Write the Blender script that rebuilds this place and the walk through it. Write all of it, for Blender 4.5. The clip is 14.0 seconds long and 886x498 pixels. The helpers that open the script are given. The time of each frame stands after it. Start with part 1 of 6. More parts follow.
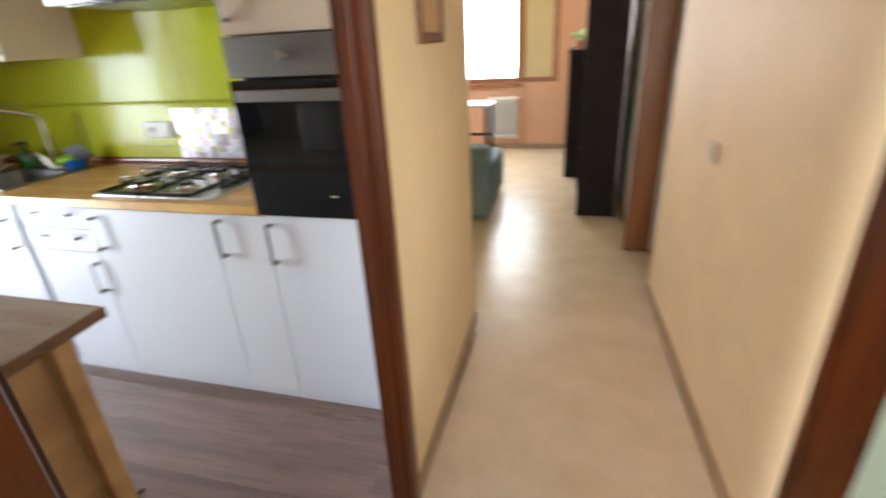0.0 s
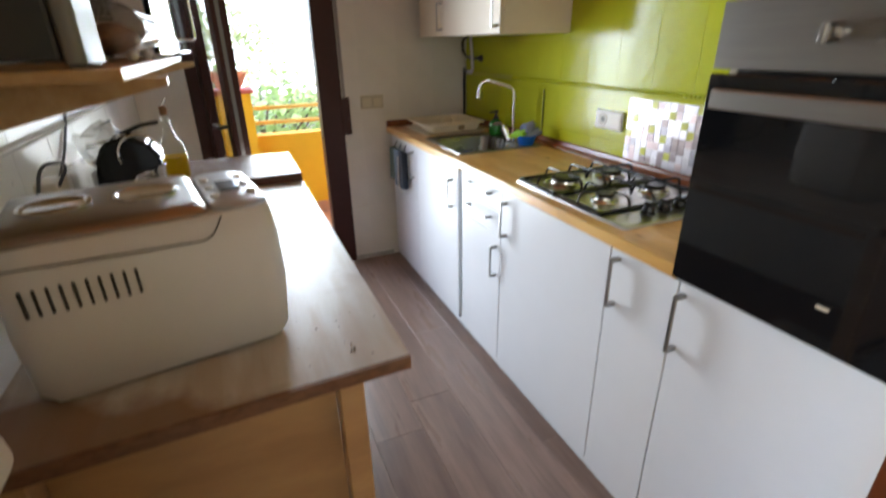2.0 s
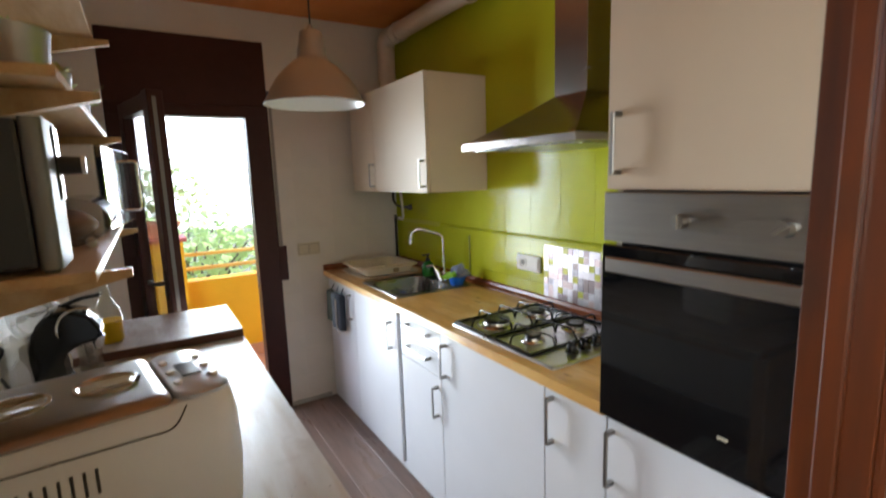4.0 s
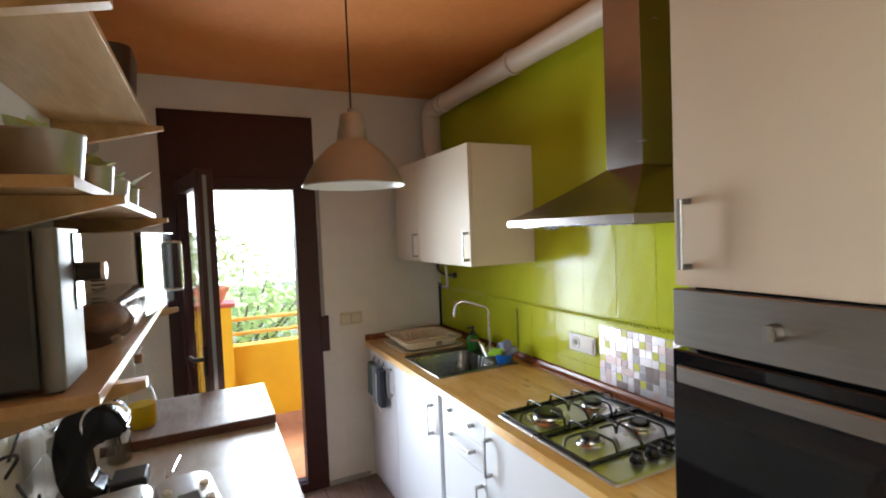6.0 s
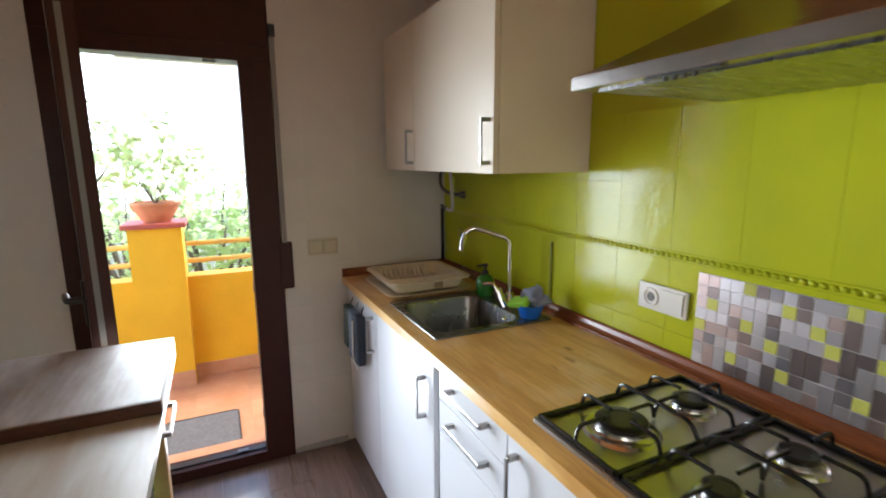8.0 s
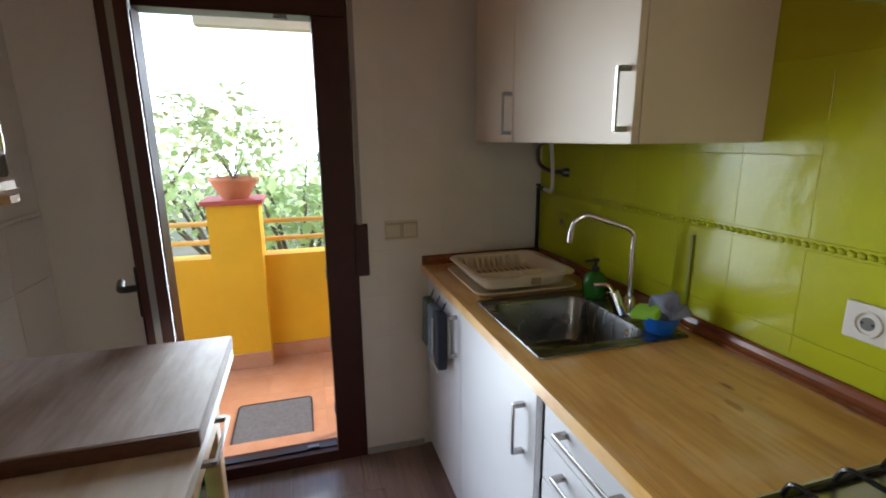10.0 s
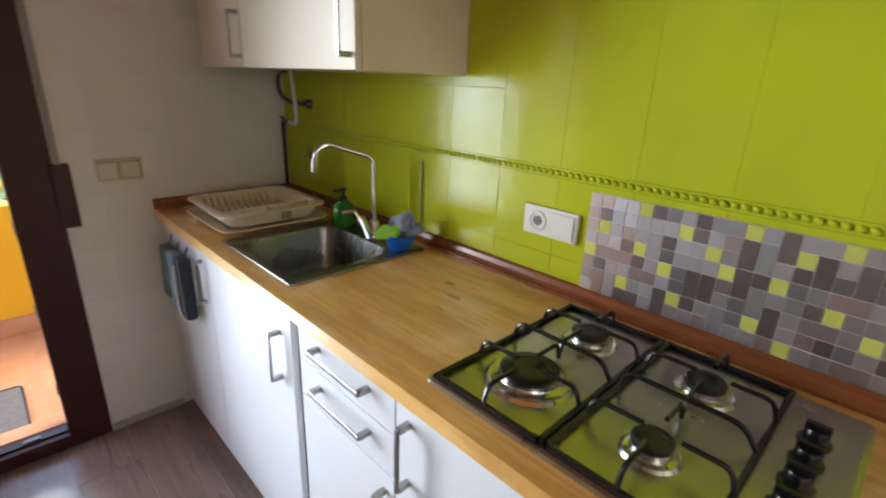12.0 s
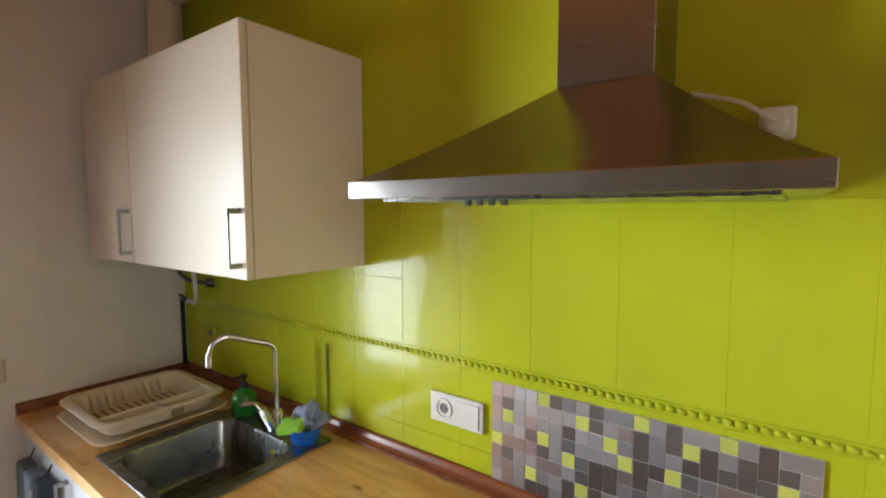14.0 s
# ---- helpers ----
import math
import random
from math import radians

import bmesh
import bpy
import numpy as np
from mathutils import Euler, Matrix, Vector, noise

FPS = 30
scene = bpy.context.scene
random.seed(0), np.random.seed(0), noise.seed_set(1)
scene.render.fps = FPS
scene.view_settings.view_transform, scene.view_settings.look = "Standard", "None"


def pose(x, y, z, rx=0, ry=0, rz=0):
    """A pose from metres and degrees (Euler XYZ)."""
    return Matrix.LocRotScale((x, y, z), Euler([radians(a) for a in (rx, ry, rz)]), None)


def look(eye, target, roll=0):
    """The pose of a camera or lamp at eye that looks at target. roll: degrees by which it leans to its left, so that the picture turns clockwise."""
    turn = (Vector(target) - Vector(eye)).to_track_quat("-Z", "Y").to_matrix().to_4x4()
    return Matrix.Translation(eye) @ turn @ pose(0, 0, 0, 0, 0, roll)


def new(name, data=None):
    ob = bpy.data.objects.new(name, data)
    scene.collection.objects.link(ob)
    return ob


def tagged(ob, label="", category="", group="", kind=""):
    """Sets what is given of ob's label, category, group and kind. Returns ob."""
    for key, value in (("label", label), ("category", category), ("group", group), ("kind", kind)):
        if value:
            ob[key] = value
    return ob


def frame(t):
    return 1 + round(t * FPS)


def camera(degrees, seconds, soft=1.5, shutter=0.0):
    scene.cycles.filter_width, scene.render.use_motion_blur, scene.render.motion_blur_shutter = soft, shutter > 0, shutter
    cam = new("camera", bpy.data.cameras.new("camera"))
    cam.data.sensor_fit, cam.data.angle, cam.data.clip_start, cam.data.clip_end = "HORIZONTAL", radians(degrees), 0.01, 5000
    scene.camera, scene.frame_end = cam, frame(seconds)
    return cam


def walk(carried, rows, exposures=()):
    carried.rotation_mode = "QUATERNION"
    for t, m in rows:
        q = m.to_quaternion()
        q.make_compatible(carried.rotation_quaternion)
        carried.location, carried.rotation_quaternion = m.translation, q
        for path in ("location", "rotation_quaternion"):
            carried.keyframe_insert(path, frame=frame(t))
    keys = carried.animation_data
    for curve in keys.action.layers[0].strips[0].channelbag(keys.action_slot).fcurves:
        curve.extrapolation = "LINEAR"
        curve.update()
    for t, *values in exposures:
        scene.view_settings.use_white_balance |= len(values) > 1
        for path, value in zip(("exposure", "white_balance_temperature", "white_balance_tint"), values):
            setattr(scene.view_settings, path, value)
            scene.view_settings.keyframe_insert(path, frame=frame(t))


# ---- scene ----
cam = camera(85.7, 14.0, soft=1.9, shutter=0.5)
PATH = [
    (0, (3.427, -1.981, 1.416), (2.921, -0.22, 0.616), -3.1),
    (0.5, (3.28, -1.768, 1.429), (2.183, -0.289, 0.65), -2.9),
    (1, (3.211, -1.572, 1.438), (1.685, -0.521, 0.685), -1.1),
    (1.5, (3.134, -1.501, 1.447), (1.437, -0.722, 0.728), -1.2),
    (2, (3.066, -1.481, 1.394), (1.373, -0.77, 0.601), -1.1),
    (2.5, (3.061, -1.459, 1.242), (1.384, -0.946, 0.28), -2.4),
    (3, (3.058, -1.485, 1.243), (1.453, -0.669, 0.37), -0.9),
    (3.5, (3.096, -1.512, 1.395), (1.418, -0.564, 0.86), -2.0),
    (4, (3.138, -1.547, 1.514), (1.455, -0.512, 1.206), -1.9),
    (4.2, (3.148, -1.548, 1.54), (1.462, -0.498, 1.289), -1.6),
    (6.3, (2.97, -1.437, 1.604), (1.179, -0.564, 1.536), -2.3),
    (6.5, (2.893, -1.418, 1.582), (1.113, -0.508, 1.508), -2.3),
    (7, (2.66, -1.372, 1.565), (0.924, -0.387, 1.434), -2.7),
    (7.5, (2.488, -1.241, 1.506), (0.739, -0.303, 1.263), -1.8),
    (8, (2.325, -1.123, 1.464), (0.55, -0.275, 1.102), -0.3),
    (8.5, (2.131, -1.067, 1.446), (0.301, -0.365, 1.051), 0.0),
    (8.7, (2.081, -1.067, 1.442), (0.204, -0.502, 1.045), -0.1),
    (10.8, (1.992, -1.040, 1.440), (0.151, -0.445, 0.935), -0.1),
    (11, (1.999, -1.033, 1.432), (0.239, -0.257, 0.882), -0.1),
    (11.5, (2.066, -1.038, 1.399), (0.558, 0.118, 0.773), 1.6),
    (12, (2.068, -1.03, 1.409), (0.727, 0.299, 0.747), 2.4),
    (12.5, (2.081, -0.996, 1.394), (0.874, 0.437, 0.693), 1.6),
    (13, (2.092, -0.974, 1.395), (0.939, 0.538, 0.773), 0.9),
    (13.5, (2.09, -0.966, 1.523), (0.916, 0.619, 1.185), 0.0),
    (14, (2.094, -0.968, 1.584), (0.905, 0.632, 1.423), -0.1),
]
walk(cam, [(t, look(eye, target, roll)) for t, eye, target, roll in PATH], [(0.0, 3.5), (0.5, 3.36), (1.0, 3.3), (1.5, 3.36), (2.5, 3.3), (3.0, 3.34), (4.0, 3.25), (6.5, 3.5), (8.5, 3.2), (11.0, 2.65), (11.5, 3.12), (12.0, 3.40), (13.5, 3.6), (14.0, 3.7)])
# ---- world and sun ----
world = bpy.data.worlds.new("world")
scene.world = world
world.use_nodes = True
wn = world.node_tree.nodes
sky = wn.new("ShaderNodeTexSky")
sky.sky_type, sky.sun_disc, sky.sun_elevation, sky.sun_rotation = "NISHITA", False, radians(38), radians(200)
sky.dust_density, sky.air_density = 0.6, 0.8
wn["Background"].inputs["Strength"].default_value = 0.15
world.node_tree.links.new(sky.outputs[0], wn["Background"].inputs["Color"])


def sun_lamp():
    lamp = bpy.data.lights.new("sun", "SUN")
    lamp.energy, lamp.angle, lamp.color = 0.6, radians(15), (1.0, 0.96, 0.9)
    ob = new("sun", lamp)
    ob.matrix_world = look((-1.7, 4.7, 4.0), (0, 0, 0))
    return ob


def area_light(name, size_x, size_y, m, watts, color, spread=180):
    lamp = bpy.data.lights.new(name, "AREA")
    lamp.shape, lamp.size, lamp.size_y, lamp.energy, lamp.color = "RECTANGLE", size_x, size_y, watts, color
    lamp.spread = radians(spread)
    ob = new(name, lamp)
    ob.matrix_world = m
    return ob


sun_lamp()
area_light("daylight_balcony", 0.46, 1.65, look((0.03, -1.27, 1.0), (2.2, -0.98, 1.0)), 3.1, (0.82, 0.92, 1.0), 104)
# Fill lamp added at an unseen west opening to brighten the peach wall.
area_light("fill_living_west", 1.2, 1.1, look((-0.15, 3.25, 1.5), (3.0, 4.4, 1.0)), 3.4, (0.90, 0.97, 1.0))
area_light("daylight_living_window", 0.75, 1.0, look((2.62, 4.5, 1.4), (2.9, 0, 0.6)), 3.0, (0.86, 0.96, 1.0))
# Fill lamp at the unseen hall end, added to brighten the cabinet fronts.
area_light("fill_hall", 0.7, 1.5, look((3.5, -3.18, 1.45), (2.8, -0.5, 0.6)), 0.8, (0.72, 0.88, 1.0))
# Fill lamp added in the side room to lift the mosaic and worktop.
area_light("fill_side_room", 0.6, 1.5, look((4.35, -1.95, 1.5), (1.9, 0.0, 1.0)), 0.38, (0.95, 1.0, 0.97), 66)

# ---- materials ----
MATS = {}


def material(name, color, rough=0.5, metal=0.0, spots=0.0, scale=6.0, bump=0.0, bump_scale=60.0, color2=None, stretch=(1, 1, 1), coat=0.0, random_tint=0.0, emit=0.0, gloss=0.5):
    """A surface with two scales of variation: patches of color2 and fine relief."""
    m = bpy.data.materials.new(name)
    m.use_nodes = True
    nt = m.node_tree
    n, l = nt.nodes, nt.links
    b = n["Principled BSDF"]
    b.inputs["Base Color"].default_value = (*color, 1)
    b.inputs["Roughness"].default_value = rough
    b.inputs["Metallic"].default_value = metal
    b.inputs["Coat Weight"].default_value = coat
    b.inputs["Specular IOR Level"].default_value = gloss
    b.inputs["Coat Roughness"].default_value = 0.08
    tc = n.new("ShaderNodeTexCoord")
    mp = n.new("ShaderNodeMapping")
    mp.inputs["Scale"].default_value = stretch
    l.new(tc.outputs["Object"], mp.inputs["Vector"])
    if spots > 0 or color2:
        t1 = n.new("ShaderNodeTexNoise")
        t1.inputs["Scale"].default_value = scale
        t1.inputs["Detail"].default_value = 6
        t1.inputs["Roughness"].default_value = 0.62
        l.new(mp.outputs[0], t1.inputs["Vector"])
        r = n.new("ShaderNodeMapRange")
        r.inputs["From Min"].default_value, r.inputs["From Max"].default_value = 0.32, 0.68
        l.new(t1.outputs["Fac"], r.inputs["Value"])
        mix = n.new("ShaderNodeMix")
        mix.data_type = "RGBA"
        c2 = color2 or tuple(c * (1 - spots) for c in color)
        mix.inputs["A"].default_value, mix.inputs["B"].default_value = (*color, 1), (*c2, 1)
        l.new(r.outputs[0], mix.inputs["Factor"])
        out = mix.outputs["Result"]
        if random_tint:
            oi = n.new("ShaderNodeObjectInfo")
            sh = n.new("ShaderNodeVectorMath")
            sh.operation = "SCALE"
            sh.inputs[0].default_value = (17, 31, 11)
            l.new(oi.outputs["Random"], sh.inputs["Scale"])
            l.new(sh.outputs[0], mp.inputs["Location"])
            rr = n.new("ShaderNodeMapRange")
            rr.inputs["To Min"].default_value, rr.inputs["To Max"].default_value = 1 - random_tint, 1 + random_tint
            l.new(oi.outputs["Random"], rr.inputs["Value"])
            hs = n.new("ShaderNodeHueSaturation")
            l.new(rr.outputs[0], hs.inputs["Value"])
            l.new(out, hs.inputs["Color"])
            out = hs.outputs[0]
        l.new(out, b.inputs["Base Color"])
        r2 = n.new("ShaderNodeMapRange")
        r2.inputs["To Min"].default_value, r2.inputs["To Max"].default_value = max(0.02, rough - 0.06), min(1, rough + 0.08)
        l.new(t1.outputs["Fac"], r2.inputs["Value"])
        l.new(r2.outputs[0], b.inputs["Roughness"])
    if bump > 0:
        t2 = n.new("ShaderNodeTexNoise")
        t2.inputs["Scale"].default_value = bump_scale
        t2.inputs["Detail"].default_value = 4
        l.new(mp.outputs[0], t2.inputs["Vector"])
        bp = n.new("ShaderNodeBump")
        bp.inputs["Strength"].default_value, bp.inputs["Distance"].default_value = bump, 0.01
        l.new(t2.outputs["Fac"], bp.inputs["Height"])
        l.new(bp.outputs[0], b.inputs["Normal"])
    if emit:
        b.inputs["Emission Color"].default_value = (*color, 1)
        b.inputs["Emission Strength"].default_value = emit
    MATS[name] = m
    return m


def glass(name, tint=(1, 1, 1), rough=0.0, opacity=0.12):
    m = bpy.data.materials.new(name)
    m.use_nodes = True
    n, l = m.node_tree.nodes, m.node_tree.links
    n.remove(n["Principled BSDF"])
    g, t, mx, f, pw = n.new("ShaderNodeBsdfGlossy"), n.new("ShaderNodeBsdfTransparent"), n.new("ShaderNodeMixShader"), n.new("ShaderNodeLayerWeight"), n.new("ShaderNodeMath")
    pw.operation = "POWER"
    pw.inputs[1].default_value = 4.0
    g.inputs["Roughness"].default_value = rough
    t.inputs["Color"].default_value = (*tint, 1)
    f.inputs["Blend"].default_value = 0.5
    l.new(f.outputs["Facing"], pw.inputs[0])
    ad = n.new("ShaderNodeMath")
    ad.operation = "ADD"
    ad.inputs[1].default_value = opacity * 0.3
    l.new(pw.outputs[0], ad.inputs[0])
    l.new(ad.outputs[0], mx.inputs["Fac"])
    l.new(t.outputs[0], mx.inputs[1])
    l.new(g.outputs[0], mx.inputs[2])
    l.new(mx.outputs[0], n["Material Output"].inputs["Surface"])
    return m


M_CREAM = material("cream_paint", (0.80, 0.60, 0.36), 0.6, spots=0.1, scale=2.5, bump=0.25, bump_scale=45)
M_WHITEWALL = material("white_wall_paint", (0.72, 0.68, 0.63), 0.55, spots=0.07, scale=3, bump=0.12, bump_scale=40)
M_WTILE = material("white_glazed_tile", (0.72, 0.69, 0.64), 0.28, spots=0.05, scale=4, bump=0.08, bump_scale=14)
M_GROUT = material("grey_grout", (0.42, 0.40, 0.36), 0.85, spots=0.2, scale=30)
M_GREEN = material("green_painted_wall", (0.465, 0.475, 0.016), 0.34, spots=0.08, scale=3, bump=0.06, bump_scale=18, gloss=0.3)
M_GTILE = material("green_painted_tile", (0.49, 0.52, 0.022), 0.15, spots=0.06, scale=5, bump=0.30, bump_scale=9, gloss=0.27)
M_CEIL = material("orange_ceiling_paint", (0.80, 0.31, 0.085), 0.75, color2=(0.68, 0.23, 0.055), scale=2.2, bump=0.3, bump_scale=30)
M_WHITECEIL = material("white_ceiling_paint", (0.8, 0.76, 0.68), 0.8, spots=0.04, scale=2)
M_PEACH = material("peach_wall_paint", (0.78, 0.42, 0.24), 0.65, spots=0.12, scale=2, bump=0.15)
M_PLANK = material("grey_brown_laminate", (0.27, 0.185, 0.15), 0.28, color2=(0.16, 0.105, 0.088), scale=2.6, stretch=(0.5, 4.2, 1), bump=0.05, bump_scale=50, random_tint=0.09)
M_HALLFLOOR = material("beige_glossy_tile", (0.70, 0.54, 0.36), 0.30, color2=(0.60, 0.445, 0.275), scale=5, bump=0.03, bump_scale=8, random_tint=0.04, gloss=0.22)
M_SKIRT = material("brown_skirting", (0.40, 0.25, 0.13), 0.4, spots=0.3, scale=12)
M_PINE = material("varnished_pine", (0.105, 0.021, 0.003), 0.30, color2=(0.045, 0.009, 0.002), scale=4, stretch=(6, 6, 0.5), bump=0.03, bump_scale=40, coat=0.1)
M_DARKBROWN = material("dark_brown_lacquered_aluminium", (0.052, 0.016, 0.014), 0.38, spots=0.15, scale=20, gloss=0.25)
M_WHITELAM = material("white_laminate", (0.70, 0.71, 0.755), 0.34, spots=0.03, scale=5, bump=0.02, bump_scale=90, gloss=0.22)
M_CREAMLAM = material("cream_laminate", (0.69, 0.60, 0.485), 0.36, spots=0.03, scale=5, gloss=0.2)
M_BLOCK = material("oiled_butcher_block", (0.62, 0.38, 0.15), 0.30, color2=(0.42, 0.22, 0.075), scale=6, stretch=(1, 9, 1), bump=0.08, bump_scale=80, random_tint=0.08)
M_TABLEWOOD = material("worn_pale_wood", (0.62, 0.59, 0.55), 0.36, color2=(0.50, 0.45, 0.39), scale=2.2, stretch=(1.2, 4, 1), bump=0.02, bump_scale=90, gloss=0.32)
M_TABLEEDGE = material("brown_wood_edge", (0.22, 0.10, 0.05), 0.45, color2=(0.12, 0.05, 0.025), scale=14, stretch=(3, 3, 8), bump=0.2)
M_BIRCH = material("birch_plywood", (0.54, 0.32, 0.145), 0.45, color2=(0.40, 0.22, 0.10), scale=3, stretch=(1, 1, 4), bump=0.06)
M_SHELF = material("pine_shelf", (0.60, 0.40, 0.20), 0.4, color2=(0.48, 0.28, 0.11), scale=4, stretch=(1, 7, 7), bump=0.06)
M_STEEL = material("brushed_stainless_steel", (0.38, 0.36, 0.34), 0.30, metal=1.0, spots=0.12, scale=6, stretch=(1, 1, 14), bump=0.04, bump_scale=120)
M_SINK = material("satin_sink_steel", (0.27, 0.27, 0.27), 0.27, metal=1.0, spots=0.12, scale=6, stretch=(8, 1, 1))
M_CHROME = material("polished_chrome", (0.72, 0.72, 0.72), 0.08, metal=1.0)
M_HANDLE = material("satin_nickel", (0.36, 0.35, 0.34), 0.32, metal=1.0)
M_BLACKGLASS = material("black_oven_glass", (0.006, 0.006, 0.007), 0.05)
M_BLACK = material("black_enamel", (0.010, 0.010, 0.011), 0.2, bump=0.05)
M_BLACKPLASTIC = material("black_plastic", (0.015, 0.015, 0.017), 0.38)
M_WHITEPLASTIC = material("white_plastic", (0.74, 0.71, 0.66), 0.35, spots=0.04, scale=6)
M_CREAMPLASTIC = material("cream_plastic", (0.80, 0.69, 0.53), 0.33, spots=0.05, scale=8)
M_SWITCH = material("ivory_switch_plastic", (0.60, 0.53, 0.40), 0.3)
M_DARKTRIM = material("reddish_brown_moulding", (0.27, 0.085, 0.030), 0.24, color2=(0.15, 0.042, 0.018), scale=6, stretch=(1, 8, 8))
M_YELLOW = material("yellow_stucco", (0.72, 0.37, 0.004), 0.75, spots=0.1, scale=3, bump=0.2, bump_scale=40)
M_REDCAP = material("red_terracotta_cap", (0.45, 0.08, 0.05), 0.6, spots=0.15)
M_TERRA = material("terracotta_tile", (0.46, 0.19, 0.085), 0.45, color2=(0.54, 0.27, 0.15), scale=6, bump=0.1, random_tint=0.08)
M_POT = material("terracotta_pot", (0.55, 0.20, 0.09), 0.7, spots=0.15, scale=12, bump=0.1)
M_RAIL = material("yellow_painted_rail", (0.75, 0.45, 0.10), 0.5)
M_DARKWOOD = material("black_brown_wood", (0.018, 0.011, 0.010), 0.7, spots=0.2, scale=8, gloss=0.2)
M_GLASS = glass("clear_glass")


# ---- mesh helpers ----
def box(bm, x0, x1, y0, y1, z0, z1, bevel=0.0, seg=1):
    r = bmesh.ops.create_cube(bm, size=1, matrix=Matrix.Translation(((x0 + x1) / 2, (y0 + y1) / 2, (z0 + z1) / 2)) @ Matrix.Diagonal((x1 - x0, y1 - y0, z1 - z0, 1)))
    if bevel:
        edges = list({e for v in r["verts"] for e in v.link_edges})
        bmesh.ops.bevel(bm, geom=edges, offset=bevel, segments=seg, affect="EDGES", profile=0.5)
    return bm


def cyl(bm, p, q, r1, r2=None, seg=20, caps=True):
    p, q = Vector(p), Vector(q)
    d = q - p
    m = Matrix.Translation((p + q) / 2) @ d.to_track_quat("Z", "Y").to_matrix().to_4x4()
    bmesh.ops.create_cone(bm, cap_ends=caps, segments=seg, radius1=r1, radius2=r1 if r2 is None else r2, depth=d.length, matrix=m)
    return bm


def lathe(bm, x, y, z, profile, seg=32, squash=1.0):
    """Turn a profile of (radius, height) about the upright line through x, y."""
    rings = []
    for r, h in profile:
        if r <= 0:
            rings.append([bm.verts.new((x, y, z + h))])
        else:
            rings.append([bm.verts.new((x + r * math.cos(2 * math.pi * i / seg), y + squash * r * math.sin(2 * math.pi * i / seg), z + h)) for i in range(seg)])
    for a, b in zip(rings, rings[1:]):
        for i in range(seg):
            j = (i + 1) % seg
            if len(a) == 1 and len(b) == 1:
                continue
            if len(a) == 1:
                bm.faces.new((a[0], b[j], b[i]))
            elif len(b) == 1:
                bm.faces.new((a[i], a[j], b[0]))
            else:
                bm.faces.new((a[i], a[j], b[j], b[i]))
    return bm


def tube(bm, points, r, seg=10):
    """A round rod along the points, with its corners mitred."""
    pts = [Vector(p) for p in points]
    rings = []
    side = None
    for i, p in enumerate(pts):
        d = (pts[min(i + 1, len(pts) - 1)] - pts[max(i - 1, 0)]).normalized()
        if side is None:
            side = d.orthogonal().normalized()
        side = (side - d * side.dot(d)).normalized()
        up = d.cross(side)
        rings.append([bm.verts.new(p + r * (math.cos(2 * math.pi * k / seg) * side + math.sin(2 * math.pi * k / seg) * up)) for k in range(seg)])
    for a, b in zip(rings, rings[1:]):
        for k in range(seg):
            bm.faces.new((a[k], a[(k + 1) % seg], b[(k + 1) % seg], b[k]))
    bm.faces.new(rings[0][::-1])
    bm.faces.new(rings[-1])
    return bm


def arc(points, radius=0.02, steps=5):
    """Round the corners of a polyline."""
    pts = [Vector(p) for p in points]
    out = [pts[0]]
    for a, b, c in zip(pts, pts[1:], pts[2:]):
        u, v = (a - b), (c - b)
        r = min(radius, u.length * 0.45, v.length * 0.45)
        p, q = b + u.normalized() * r, b + v.normalized() * r
        for k in range(steps + 1):
            t = k / steps
            out.append((1 - t) ** 2 * p + 2 * t * (1 - t) * b + t * t * q)
    out.append(pts[-1])
    return out


def prism(bm, outline, axis, a, b):
    """Push an outline (u, v) along an axis from a to b."""
    def at(u, v, w):
        return {"x": (w, u, v), "y": (u, w, v), "z": (u, v, w)}[axis]
    lo = [bm.verts.new(at(u, v, a)) for u, v in outline]
    hi = [bm.verts.new(at(u, v, b)) for u, v in outline]
    n = len(outline)
    bm.faces.new(lo)
    bm.faces.new(hi[::-1])
    for i in range(n):
        bm.faces.new((lo[i], hi[i], hi[(i + 1) % n], lo[(i + 1) % n]))
    bmesh.ops.recalc_face_normals(bm, faces=bm.faces)
    return bm


def make(name, bm, material, smooth=False, origin=(0, 0, 0)):
    bmesh.ops.translate(bm, verts=bm.verts, vec=-Vector(origin))
    bmesh.ops.recalc_face_normals(bm, faces=bm.faces)
    me = bpy.data.meshes.new(name)
    bm.to_mesh(me)
    bm.free()
    me.materials.append(material)
    if smooth:
        me.polygons.foreach_set("use_smooth", [True] * len(me.polygons))
        me.set_sharp_from_angle(angle=radians(38))
    ob = new(name, me)
    ob.location = origin
    return ob


def world_of(ob):
    v = Vector((0, 0, 0))
    while ob:
        v += ob.location
        ob = ob.parent
    return v


def part(name, bm, material, parent, label="", smooth=False):
    """One mesh, drawn in world metres, under a thing or under a part."""
    ob = make(name, bm, material, smooth, tuple(world_of(parent)))
    ob.parent = parent
    ob.location = (0, 0, 0)
    return tagged(ob, label=label)


def thing(name, at, label, category, group=""):
    ob = new(name)
    ob.empty_display_size = 0.1
    ob.location = at
    return tagged(ob, label, category, group)


def solid(name, boxes, material, label, category="", bevel=0.0, kind="structure"):
    bm = bmesh.new()
    for b in boxes:
        box(bm, *b, bevel=bevel)
    return tagged(make(name, bm, material), label, category, kind=kind)


B = bmesh.new
CEIL = 2.512

